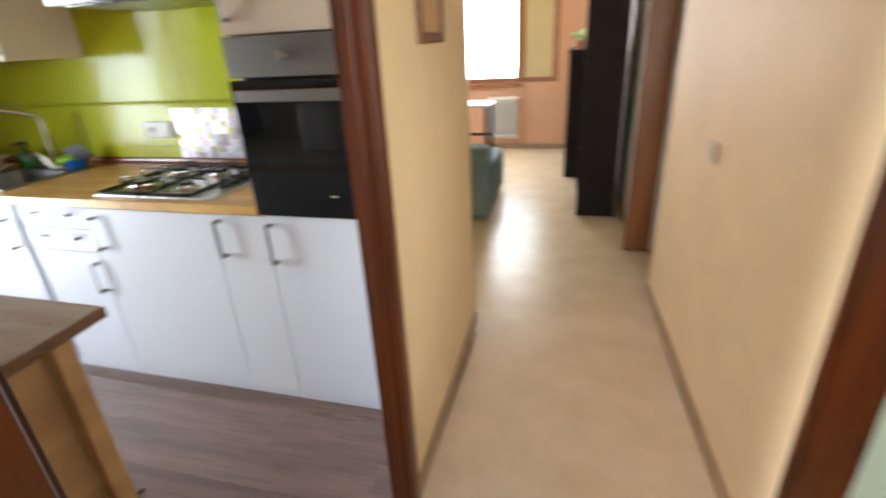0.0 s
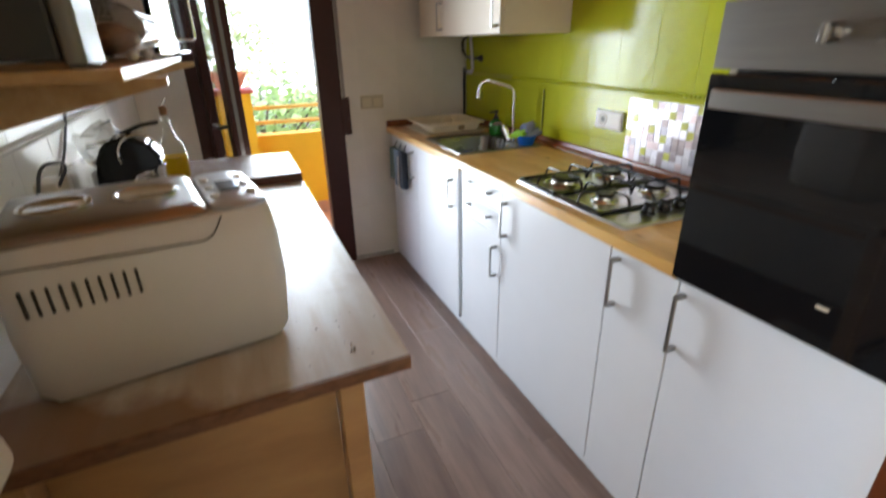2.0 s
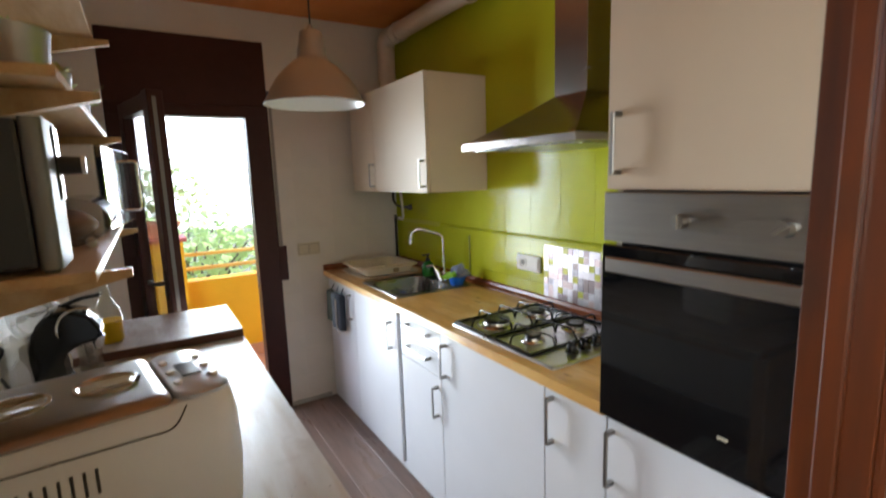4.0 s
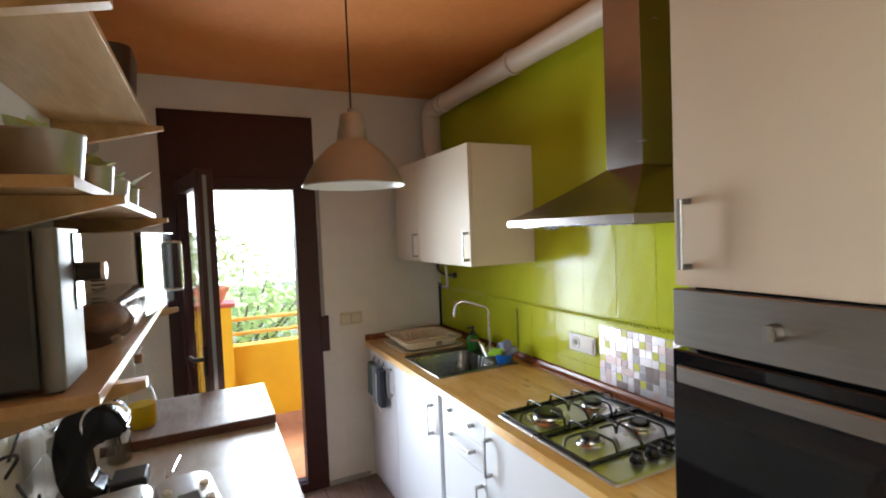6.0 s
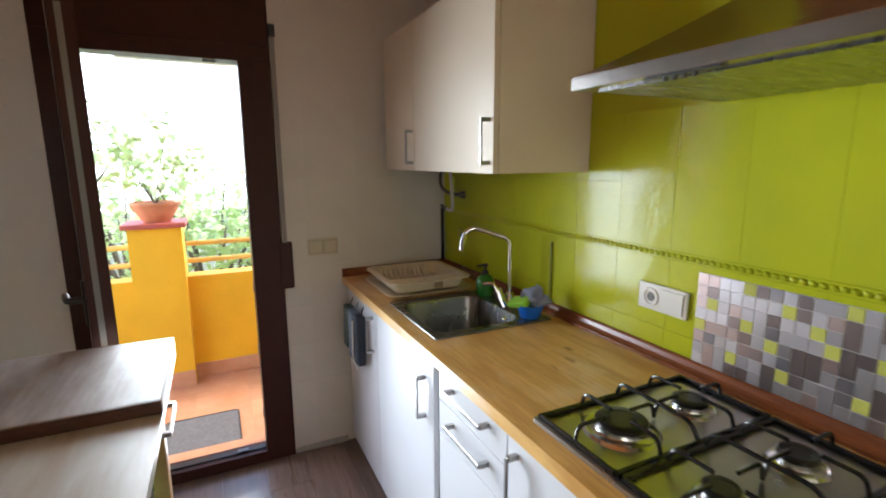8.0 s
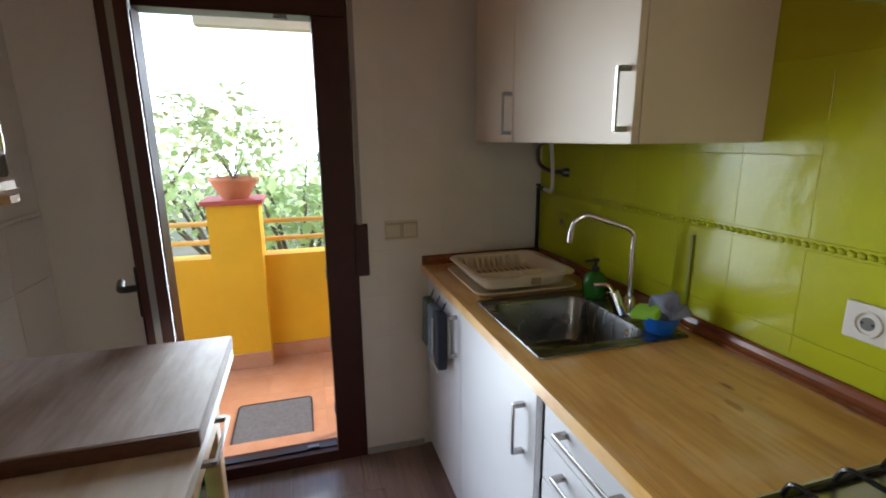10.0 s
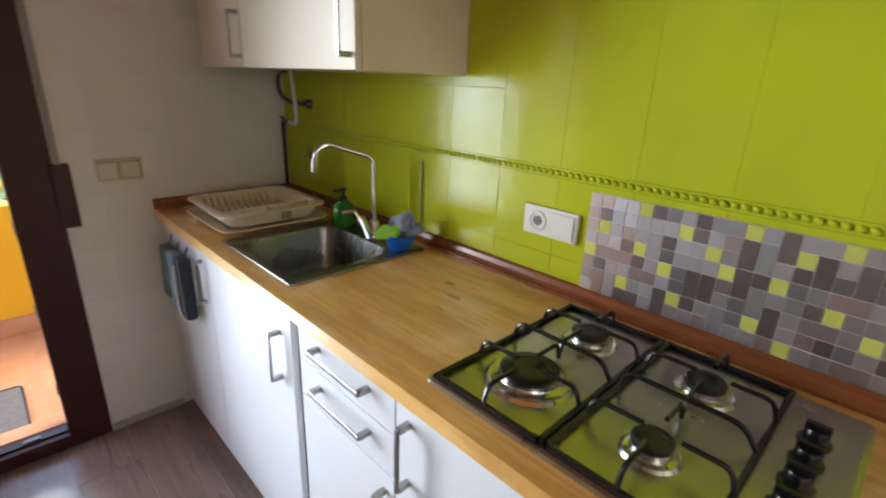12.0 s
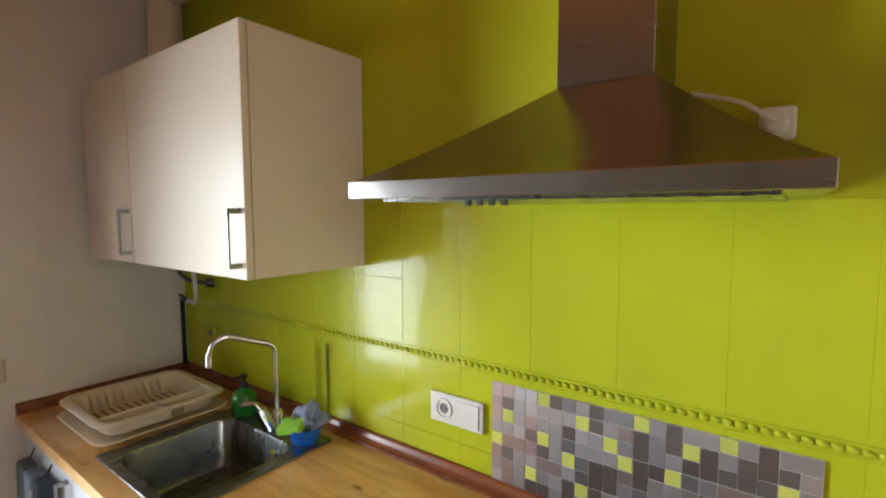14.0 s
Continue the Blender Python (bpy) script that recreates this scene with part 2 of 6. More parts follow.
# ---- large structure ----
kitchen_floor = solid("floor_kitchen", [(-0.02, 2.99, -1.97, 0.02, -0.06, -0.008)], M_GROUT, "grey-brown laminate plank floor of the kitchen", "floor")
hall_floor = solid("floor_hall", [(2.99, 4.9, -3.2, 4.7, -0.06, -0.003), (-0.1, 2.99, 0.1, 4.7, -0.06, -0.003)], M_HALLFLOOR, "glossy beige stone-look floor of the hall and living room", "floor")
ceiling_kitchen = solid("ceiling_kitchen", [(-0.25, 3.0, -1.97, 0.1, CEIL, CEIL + 0.1)], M_CEIL, "orange sponge-painted kitchen ceiling", "ceiling")
ceiling_hall = solid("ceiling_hall", [(3.0, 4.9, -3.2, 4.7, CEIL, CEIL + 0.1), (-0.1, 3.0, 0.1, 4.7, CEIL, CEIL + 0.1)], M_WHITECEIL, "plain pale ceiling of the hall and living room", "ceiling")
wall_green = solid("wall_north", [(0.0, 2.9455, 0.0, 0.2, 0, CEIL)], M_GREEN, "lime green painted kitchen wall", "wall")
DY0, DY1, DTOP = -1.683, -0.853, 2.331
wall_west = solid("wall_west", [(-0.25, 0, -2.07, DY0, 0, CEIL), (-0.25, 0, DY1, 0.1, 0, CEIL), (-0.25, 0, DY0, DY1, DTOP, CEIL)], M_WHITEWALL, "white painted wall round the balcony door", "wall")
wall_south = solid("wall_south", [(0.0, 2.95, -2.07, -1.95, 0, CEIL)], M_WHITEWALL, "white kitchen wall behind the shelves", "wall")
KD0, KD1, KTOP = -1.79, -0.951, 2.06
wall_inner = solid("wall_between_kitchen_and_hall", [(2.925, 2.985, -3.2, KD0, 0, CEIL), (2.93, 2.985, KD0, KD1, KTOP, CEIL)], M_CREAM, "cream plastered wall with the kitchen doorway", "wall")
wall_corridor = tagged(make("wall_corridor", prism(B(), [(2.946, KD1), (2.982, KD1), (2.959, 0.2), (2.946, 0.2)], "z", 0, CEIL), M_CREAM), "cream plastered corridor wall beside the kitchen", "wall", kind="structure")
EX = 3.922


def east_face(y):
    """The hall's east wall stands slightly askew."""
    return EX - 0.052 * y


SD0, SD1 = -2.05, -0.94
wall_hall = tagged(make("wall_hall_east", prism(B(), [(east_face(SD1), SD1), (4.1, SD1), (4.1, 0.68), (east_face(0.68), 0.68)], "z", 0, CEIL), M_CREAM), "cream plastered hall wall with a light switch", "wall", kind="structure")
solid("wall_hall_east", [(3.98, 4.1, -3.2, SD0, 0, CEIL), (3.98, 4.1, SD0, SD1, 2.06, CEIL), (3.89, 4.1, 0.68, 1.335, 2.06, CEIL)], M_CREAM, "cream plastered hall wall round the side doorways", "wall")
wall_hall_b = solid("wall_living_east", [(3.85, 4.1, 1.335, 4.7, 0, CEIL)], M_WHITEWALL, "white wall beside the dark bookshelf", "wall")
# The gap in this end wall is made up to let fill light through.
wall_hall_s = solid("wall_hall_south", [(2.9, 3.1, -3.3, -3.2, 0, CEIL), (3.9, 4.0, -3.3, -3.2, 0, CEIL), (3.1, 3.9, -3.3, -3.2, 0, 0.6), (3.1, 3.9, -3.3, -3.2, 2.25, CEIL)], M_CREAM, "cream hall end wall", "wall")
WX0, WX1, WZ0, WZ1 = 1.78, 3.17, 0.86, 2.05
wall_living = solid("wall_living_north", [(-0.1, WX0, 4.65, 4.8, 0, CEIL), (WX1, 4.1, 4.65, 4.8, 0, CEIL), (WX0, WX1, 4.65, 4.8, 0, WZ0), (WX0, WX1, 4.65, 4.8, WZ1, CEIL)], M_PEACH, "peach painted wall under the window", "wall")
# Unseen wall; the opening in it is added for the fill lamp.
wall_living_w = solid("wall_living_west", [(-0.2, -0.1, 0.1, 2.6, 0, CEIL), (-0.2, -0.1, 3.9, 4.8, 0, CEIL), (-0.2, -0.1, 2.6, 3.9, 0, 0.9), (-0.2, -0.1, 2.6, 3.9, 2.1, CEIL)], M_PEACH, "peach living room wall", "wall")
side_rooms = solid("wall_side_rooms", [(4.9, 5.0, -3.2, 4.7, 0, CEIL), (4.1, 4.9, -3.3, -3.2, 0, CEIL), (4.1, 4.9, -0.9, -0.8, 0, CEIL), (4.1, 4.9, 2.2, 2.3, 0, CEIL)], material("pale_green_paint", (0.50, 0.56, 0.40), 0.7, spots=0.05), "plain pale green walls of the side rooms", "wall")

# ---- outdoors ----
balcony_floor = solid("floor_balcony", [(-1.5, -0.25, -3.0, 0.6, -0.1, -0.028)], M_TERRA, "orange terracotta balcony floor", "floor")
parapet = solid("wall_balcony_parapet", [(-1.42, -1.27, -3.0, 0.6, -0.1, 0.70)], M_YELLOW, "yellow stucco balcony parapet", "wall")
parapet_side = solid("wall_balcony_side", [(-1.27, -0.25, 0.5, 0.6, -0.1, 0.7), (-1.27, -0.25, -3.0, -2.9, -0.1, 0.7)], M_YELLOW, "yellow stucco balcony side wall", "wall")
pillar = solid("wall_balcony_pillar", [(-1.42, -1.16, -1.63, -1.33, -0.028, 1.055)], M_YELLOW, "yellow stucco pillar on the balcony", "wall")
cap = solid("pillar_cap", [(-1.45, -1.13, -1.66, -1.30, 1.055, 1.085)], M_REDCAP, "red terracotta coping slab on the yellow pillar", "coping", bevel=0.004)
balcony_ceiling = solid("ceiling_balcony", [(-1.5, -0.25, -3.0, 0.6, 2.45, 2.6), (-1.5, -1.4, -3.0, -1.62, 2.19, 2.45), (-1.5, -1.4, -1.62, 0.6, 2.125, 2.45)], M_WHITECEIL, "cream underside of the balcony above", "ceiling")
skirt = solid("trim_balcony_skirting", [(-1.27, -1.255, -3.0, -1.63, -0.028, 0.075), (-1.27, -1.255, -1.33, 0.5, -0.028, 0.075), (-1.16, -1.147, -1.63, -1.33, -0.028, 0.075)], M_TERRA, "terracotta skirting tiles along the balcony wall", "skirting", bevel=0.002)


def balcony_railing():
    r = thing("balcony_railing", (-1.34, -1.2, 0.70), "two cream-yellow horizontal steel rails above the parapet", "railing")
    for z in (0.80, 0.92):
        for a, b in ((-2.95, -1.64), (-1.32, 0.5)):
            part("rail", cyl(B(), (-1.33, a, z), (-1.33, b, z), 0.017, seg=12), M_RAIL, r, smooth=True)
    for y in (-2.6, -1.9, -0.5, 0.3):
        part("post", box(B(), -1.345, -1.315, y - 0.015, y + 0.015, 0.70, 0.94), M_RAIL, r)


balcony_railing()

mat_bm = B()
prism(mat_bm, [(p.x, p.y) for p in arc([(-0.45, -1.09, 0), (-0.27, -1.09, 0), (-0.27, -1.49, 0), (-0.65, -1.49, 0), (-0.65, -1.09, 0), (-0.45, -1.09, 0)], 0.03, 4)[:-1]], "z", -0.027, -0.018)
M_MAT = material("grey_doormat", (0.16, 0.15, 0.145), 0.95, spots=0.3, scale=60, bump=0.6, bump_scale=300)
mat_ob = thing("doormat", (-0.45, -1.29, -0.027), "grey rectangular doormat on the balcony tiles", "doormat")
part("mat", mat_bm, M_MAT, mat_ob)
part("hem", tube(B(), arc([(-0.46, -1.094, -0.018), (-0.274, -1.094, -0.018), (-0.274, -1.486, -0.018), (-0.646, -1.486, -0.018), (-0.646, -1.094, -0.018), (-0.46, -1.094, -0.018)], 0.03, 4), 0.004, 6), M_BLACKPLASTIC, mat_ob, "dark stitched hem")

M_LEAF = material("green_leaf", (0.10, 0.19, 0.03), 0.5, color2=(0.20, 0.27, 0.05), scale=3)
nt = M_LEAF.node_tree
tl, mxs = nt.nodes.new("ShaderNodeBsdfTranslucent"), nt.nodes.new("ShaderNodeMixShader")
tl.inputs["Color"].default_value = (0.75, 0.85, 0.42, 1)
mxs.inputs["Fac"].default_value = 0.55
nt.links.new(nt.nodes["Principled BSDF"].outputs[0], mxs.inputs[1])
nt.links.new(tl.outputs[0], mxs.inputs[2])
nt.links.new(mxs.outputs[0], nt.nodes["Material Output"].inputs["Surface"])
M_BARK = material("grey_bark", (0.16, 0.12, 0.08), 0.9, spots=0.4, scale=20, bump=0.5)
M_SOIL = material("dark_soil", (0.05, 0.035, 0.025), 0.95, spots=0.4, scale=40, bump=0.6)
rng = random.Random(7)


def leaf(bm, p, size, yaw, pitch):
    """A pointed leaf folded along its rib."""
    m = Matrix.Translation(p) @ Euler((pitch, rng.uniform(-0.5, 0.5), yaw)).to_matrix().to_4x4()
    a, b, c, d, e = [bm.verts.new(m @ Vector(v)) for v in ((0, 0, 0), (0.36 * size, 0.4 * size, 0.06 * size), (0, size, -0.12 * size), (-0.36 * size, 0.4 * size, 0.06 * size), (0, 0.5 * size, -0.02 * size))]
    for f in ((a, b, e), (b, c, e), (c, d, e), (d, a, e)):
        bm.faces.new(f)


def branchy(trunk, crown, base, height, spread, limbs, leaves, size, r0):
    """Tapered limbs into trunk, leaves round their ends into crown."""
    base = Vector(base)
    for i in range(limbs):
        a = 2 * math.pi * i / limbs + rng.uniform(-0.4, 0.4)
        reach = spread * rng.uniform(0.45, 1.0)
        top = base + Vector((reach * math.cos(a), reach * math.sin(a), height * rng.uniform(0.55, 1.0)))
        mid = base.lerp(top, 0.5) + Vector((0, 0, height * 0.1))
        cyl(trunk, base, mid, r0, r0 * 0.6, seg=7)
        cyl(trunk, mid, top, r0 * 0.6, r0 * 0.2, seg=6)
        for k in range(leaves // limbs):
            t = rng.random() ** 0.7
            q = mid.lerp(top, t) + Vector([rng.gauss(0, spread * 0.16) for _ in range(3)])
            leaf(crown, q, size * rng.uniform(0.6, 1.25), rng.uniform(0, 6.28), rng.uniform(-1.1, 0.5))


def garden_tree(x, y, top, spread):
    t = thing("tree", (x, y, -4.0), "leafy green garden tree beyond the balcony", "tree", "trees beyond the balcony")
    tr, cr = B(), B()
    cyl(tr, (x, y, -4.0), (x, y, -1.0), 0.16, 0.10, seg=10)
    branchy(tr, cr, (x, y, -1.0), top + 1.0, spread, 14, 1150, 0.16, 0.045)
    part("trunk", tr, M_BARK, t)
    part("crown", cr, M_LEAF, t)


for args in ((-4.6, -3.6, 1.9, 1.5), (-4.9, -1.2, 1.25, 1.2), (-4.4, 0.8, 1.15, 1.2), (-7.5, -2.6, 1.5, 1.9), (-5.6, -5.6, 2.2, 1.6)):
    garden_tree(*args)

pot = thing("plant_pot", (-1.29, -1.47, 1.085), "wide terracotta bowl on the pillar cap", "plant pot")
part("bowl", lathe(B(), -1.29, -1.47, 1.085, [(0, 0), (0.075, 0), (0.085, 0.01), (0.125, 0.075), (0.140, 0.108), (0.150, 0.112), (0.150, 0.130), (0.138, 0.130), (0.130, 0.112), (0, 0.110)], 36), M_POT, pot, smooth=True)
part("soil", lathe(B(), -1.29, -1.47, 1.085, [(0.132, 0.113), (0.06, 0.119), (0, 0.121)], 24), M_SOIL, pot)
plant = thing("potted_shrub", (-1.29, -1.47, 1.2), "airy green shrub growing in the terracotta bowl", "plant")
tr, cr = B(), B()
branchy(tr, cr, (-1.29, -1.47, 1.195), 0.48, 0.48, 13, 520, 0.062, 0.0028)
part("trunk", tr, M_BARK, plant)
part("leaves", cr, M_LEAF, plant)

# Glowing sheet added far off to whiten the horizon behind the trees.
M_FARGLOW = material("glowing_distance", (0.95, 0.97, 1.0), 1.0, emit=0.45)
solid("backdrop", [(-61, -60, -90, 90, -4.0, 14.0)], M_FARGLOW, "plain self-lit white sheet standing for the bright distance beyond the garden", "backdrop")
M_GRASS = material("garden_ground", (0.07, 0.10, 0.03), 0.95, color2=(0.16, 0.13, 0.08), scale=0.3)
ground = solid("ground", [(-300, -0.3, -300, 300, -4.2, -4.0)], M_GRASS, "garden ground far below the balcony", "ground")

# ---- kitchen units ----
def handle(parent, x, y, z0, z1, vertical=True, label=""):
    """A square bow handle that stands off a front at y."""
    bm = B()
    if vertical:
        box(bm, x - 0.006, x + 0.006, y - 0.032, y - 0.026, z0, z1, 0.002)
        for z in (z0 + 0.006, z1 - 0.006):
            box(bm, x - 0.006, x + 0.006, y - 0.026, y, z - 0.006, z + 0.006)
    else:
        box(bm, z0, z1, y - 0.032, y - 0.026, x - 0.006, x + 0.006, 0.002)
        for u in (z0 + 0.006, z1 - 0.006):
            box(bm, u - 0.006, u + 0.006, y - 0.026, y, x - 0.006, x + 0.006)
    return part("handle", bm, M_HANDLE, parent, label)


FRONT = -0.560


def base_unit(x0, x1, label, fronts, group="kitchen base units"):
    unit = thing("base_cabinet", (x0, -0.28, 0), label, "kitchen cabinet", group)
    bm = B()
    for a, b in ((x0 + 0.001, x0 + 0.017), (x1 - 0.017, x1 - 0.001)):
        box(bm, a, b, FRONT + 0.02, -0.005, 0.0, 0.864)
    box(bm, x0 + 0.017, x1 - 0.017, -0.013, -0.005, 0.0, 0.864)
    box(bm, x0 + 0.017, x1 - 0.017, FRONT + 0.02, -0.013, 0.10, 0.116)
    box(bm, x0 + 0.017, x1 - 0.017, FRONT + 0.022, FRONT + 0.03, 0.0, 0.10)
    part("body", bm, M_WHITELAM, unit)
    for kind, fx0, fx1, z0, z1, h in fronts:
        f = part(kind, box(B(), fx0 + 0.002, fx1 - 0.002, FRONT, FRONT + 0.018, z0, z1, 0.0015), M_WHITELAM, unit)
        if h:
            handle(f, *h)
    return unit


Y = FRONT
base_unit(0.0, 0.504, "white laminate dishwasher front with a bow handle", [("door", 0.05, 0.504, 0.05, 0.857, (0.455, Y, 0.66, 0.82))])
base_unit(0.504, 1.105, "white laminate sink cabinet with one tall door", [("door", 0.504, 1.075, 0.05, 0.857, (1.006, Y, 0.645, 0.79))])
base_unit(1.105, 1.485, "white laminate cabinet with two small drawers above a door", [("drawer", 1.112, 1.485, 0.762, 0.857, (0.825, Y, 1.20, 1.405, False)), ("drawer", 1.112, 1.485, 0.655, 0.758, (0.72, Y, 1.20, 1.405, False)), ("door", 1.112, 1.485, 0.05, 0.651, (1.452, Y, 0.468, 0.61))])
base_unit(1.485, 2.345, "white laminate hob cabinet with a wide and a narrow door", [("door", 1.485, 2.107, 0.05, 0.857, (1.526, Y, 0.675, 0.822)), ("door", 2.107, 2.345, 0.05, 0.857, (2.143, Y, 0.685, 0.838))])

tower = thing("oven_tower", (2.328, -0.28, 0), "tall cream laminate oven cabinet beside the doorway", "kitchen cabinet")
part("body", box(B(), 2.346, 2.945, FRONT + 0.02, -0.005, 0.0, 0.862), M_WHITELAM, tower)
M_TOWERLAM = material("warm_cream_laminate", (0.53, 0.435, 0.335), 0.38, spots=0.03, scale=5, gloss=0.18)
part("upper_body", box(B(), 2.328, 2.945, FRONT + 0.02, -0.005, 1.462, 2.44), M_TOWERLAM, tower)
part("side_panel", box(B(), 2.346, 2.362, FRONT + 0.02, -0.005, 0.902, 1.462), M_CREAMLAM, tower)
f = part("lower_door", box(B(), 2.347, 2.943, Y, Y + 0.018, 0.05, 0.862, 0.0015), M_WHITELAM, tower)
handle(f, 2.364, Y, 0.672, 0.832)
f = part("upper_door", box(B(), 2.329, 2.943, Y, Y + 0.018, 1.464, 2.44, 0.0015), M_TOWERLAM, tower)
handle(f, 2.364, Y, 1.500, 1.648)

oven = thing("oven", (2.65, -0.28, 0.88), "built-in black glass oven with a stainless steel control panel", "oven")
part("casing", box(B(), 2.364, 2.94, Y + 0.02, -0.03, 0.868, 1.458), M_BLACKPLASTIC, oven)
part("control_panel", box(B(), 2.331, 2.941, Y - 0.012, Y + 0.019, 1.336, 1.458, 0.002), M_STEEL, oven)
part("door", box(B(), 2.331, 2.941, Y - 0.018, Y + 0.019, 0.868, 1.328, 0.003), M_BLACKGLASS, oven)

M_TOP = material("oiled_butcher_block_staves", (0.76, 0.47, 0.165), 0.30, color2=(0.66, 0.37, 0.11), scale=5, stretch=(1, 3, 1), bump=0.04, bump_scale=60, random_tint=0.08, gloss=0.4)


def blotches(m, scale, color, low, high, amount, stretch=(1, 1, 1)):
    """Lays wide stains of a second colour over a material, the same across all its pieces."""
    n, l = m.node_tree.nodes, m.node_tree.links
    b = n["Principled BSDF"]
    old = b.inputs["Base Color"].links[0].from_socket
    g, t, r, mx = n.new("ShaderNodeNewGeometry"), n.new("ShaderNodeTexNoise"), n.new("ShaderNodeMapRange"), n.new("ShaderNodeMix")
    t.inputs["Scale"].default_value, t.inputs["Detail"].default_value = scale, 5
    r.inputs["From Min"].default_value, r.inputs["From Max"].default_value, r.inputs["To Max"].default_value = low, high, amount
    mx.data_type = "RGBA"
    mx.inputs["B"].default_value = (*color, 1)
    sc = n.new("ShaderNodeVectorMath")
    sc.operation = "MULTIPLY"
    sc.inputs[1].default_value = stretch
    l.new(g.outputs["Position"], sc.inputs[0])
    l.new(sc.outputs[0], t.inputs["Vector"])
    l.new(t.outputs["Fac"], r.inputs["Value"])
    l.new(r.outputs[0], mx.inputs["Factor"])
    l.new(old, mx.inputs["A"])
    l.new(mx.outputs["Result"], b.inputs["Base Color"])


def recolor_knots(m, scale, threshold, dark):
    """Adds sparse dark knots to a wood."""
    n, l = m.node_tree.nodes, m.node_tree.links
    b = n["Principled BSDF"]
    old = b.inputs["Base Color"].links[0].from_socket
    tc, mp, v, r, mx = n.new("ShaderNodeTexCoord"), n.new("ShaderNodeMapping"), n.new("ShaderNodeTexVoronoi"), n.new("ShaderNodeMapRange"), n.new("ShaderNodeMix")
    mp.inputs["Scale"].default_value = (0.6, 1.0, 1.0)
    oi, sh = n.new("ShaderNodeObjectInfo"), n.new("ShaderNodeVectorMath")
    sh.operation = "SCALE"
    sh.inputs[0].default_value = (13, 7, 5)
    l.new(oi.outputs["Random"], sh.inputs["Scale"])
    l.new(sh.outputs[0], mp.inputs["Location"])
    v.inputs["Scale"].default_value = scale
    r.inputs["From Min"].default_value, r.inputs["From Max"].default_value = threshold, threshold * 0.3
    mx.data_type = "RGBA"
    mx.inputs["B"].default_value = (*dark, 1)
    l.new(tc.outputs["Object"], mp.inputs[0])
    l.new(mp.outputs[0], v.inputs["Vector"])
    l.new(v.outputs["Distance"], r.inputs["Value"])
    l.new(r.outputs[0], mx.inputs["Factor"])
    l.new(old, mx.inputs["A"])
    l.new(mx.outputs["Result"], b.inputs["Base Color"])


recolor_knots(M_TOP, 6.5, 0.095, (0.20, 0.09, 0.03))
recolor_knots(M_PLANK, 2.6, 0.10, (0.07, 0.045, 0.035))
recolor_knots(M_PINE, 4.2, 0.26, (0.03, 0.012, 0.006))
blotches(M_TOP, 8.0, (0.52, 0.26, 0.07), 0.46, 0.66, 0.75, (0.45, 2.2, 1))
blotches(M_TOP, 26.0, (0.46, 0.22, 0.06), 0.50, 0.66, 0.45, (0.22, 3.0, 1))
blotches(M_TOP, 5.0, (0.80, 0.62, 0.40), 0.52, 0.68, 0.65, (0.7, 1.6, 1))
blotches(M_TOP, 17.0, (0.34, 0.15, 0.045), 0.66, 0.73, 0.7, (0.6, 1.4, 1))
blotches(M_TABLEWOOD, 6.0, (0.26, 0.18, 0.12), 0.60, 0.72, 0.35)
blotches(M_TABLEWOOD, 9.0, (0.44, 0.34, 0.25), 0.46, 0.64, 0.6, (0.35, 2.2, 1))


def worn_border(m, color):
    """Leaves the old brown varnish along the end of the table where the top is not worn pale."""
    n, l = m.node_tree.nodes, m.node_tree.links
    b = n["Principled BSDF"]
    old = b.inputs["Base Color"].links[0].from_socket
    g, t, d, ad, r, mx = n.new("ShaderNodeNewGeometry"), n.new("ShaderNodeTexNoise"), n.new("ShaderNodeVectorMath"), n.new("ShaderNodeMath"), n.new("ShaderNodeMapRange"), n.new("ShaderNodeMix")
    d.operation, ad.operation, mx.data_type = "DOT_PRODUCT", "MULTIPLY_ADD", "RGBA"
    d.inputs[1].default_value = (1.0, -0.45, 0.0)
    t.inputs["Scale"].default_value, t.inputs["Detail"].default_value = 9, 5
    ad.inputs[1].default_value = 0.16
    r.inputs["From Min"].default_value, r.inputs["From Max"].default_value, r.inputs["To Max"].default_value = 3.16, 3.20, 0.85
    mx.inputs["B"].default_value = (*color, 1)
    l.new(g.outputs["Position"], t.inputs["Vector"])
    l.new(g.outputs["Position"], d.inputs[0])
    l.new(t.outputs["Fac"], ad.inputs[0])
    l.new(d.outputs["Value"], ad.inputs[2])
    l.new(ad.outputs[0], r.inputs["Value"])
    l.new(r.outputs[0], mx.inputs["Factor"])
    l.new(old, mx.inputs["A"])
    l.new(mx.outputs["Result"], b.inputs["Base Color"])


worn_border(M_TABLEWOOD, (0.24, 0.13, 0.065))
blotches(M_PLANK, 5.0, (0.13, 0.085, 0.07), 0.50, 0.70, 0.5, (0.5, 2.5, 1))
blotches(M_PLANK, 30.0, (0.12, 0.08, 0.065), 0.50, 0.68, 0.4, (0.12, 2.6, 1))
blotches(M_GTILE, 2.2, (0.40, 0.44, 0.02), 0.50, 0.70, 0.5)
blotches(M_GREEN, 2.2, (0.34, 0.38, 0.016), 0.50, 0.70, 0.5)
counter = thing("countertop", (1.17, -0.29, 0.866), "oiled butcher-block wooden countertop with dark knots", "countertop")
SX0, SX1, SY0, SY1 = 0.60, 0.965, -0.495, -0.155
krng = random.Random(3)
rows = [-0.577 + 0.0639 * i for i in range(10)]
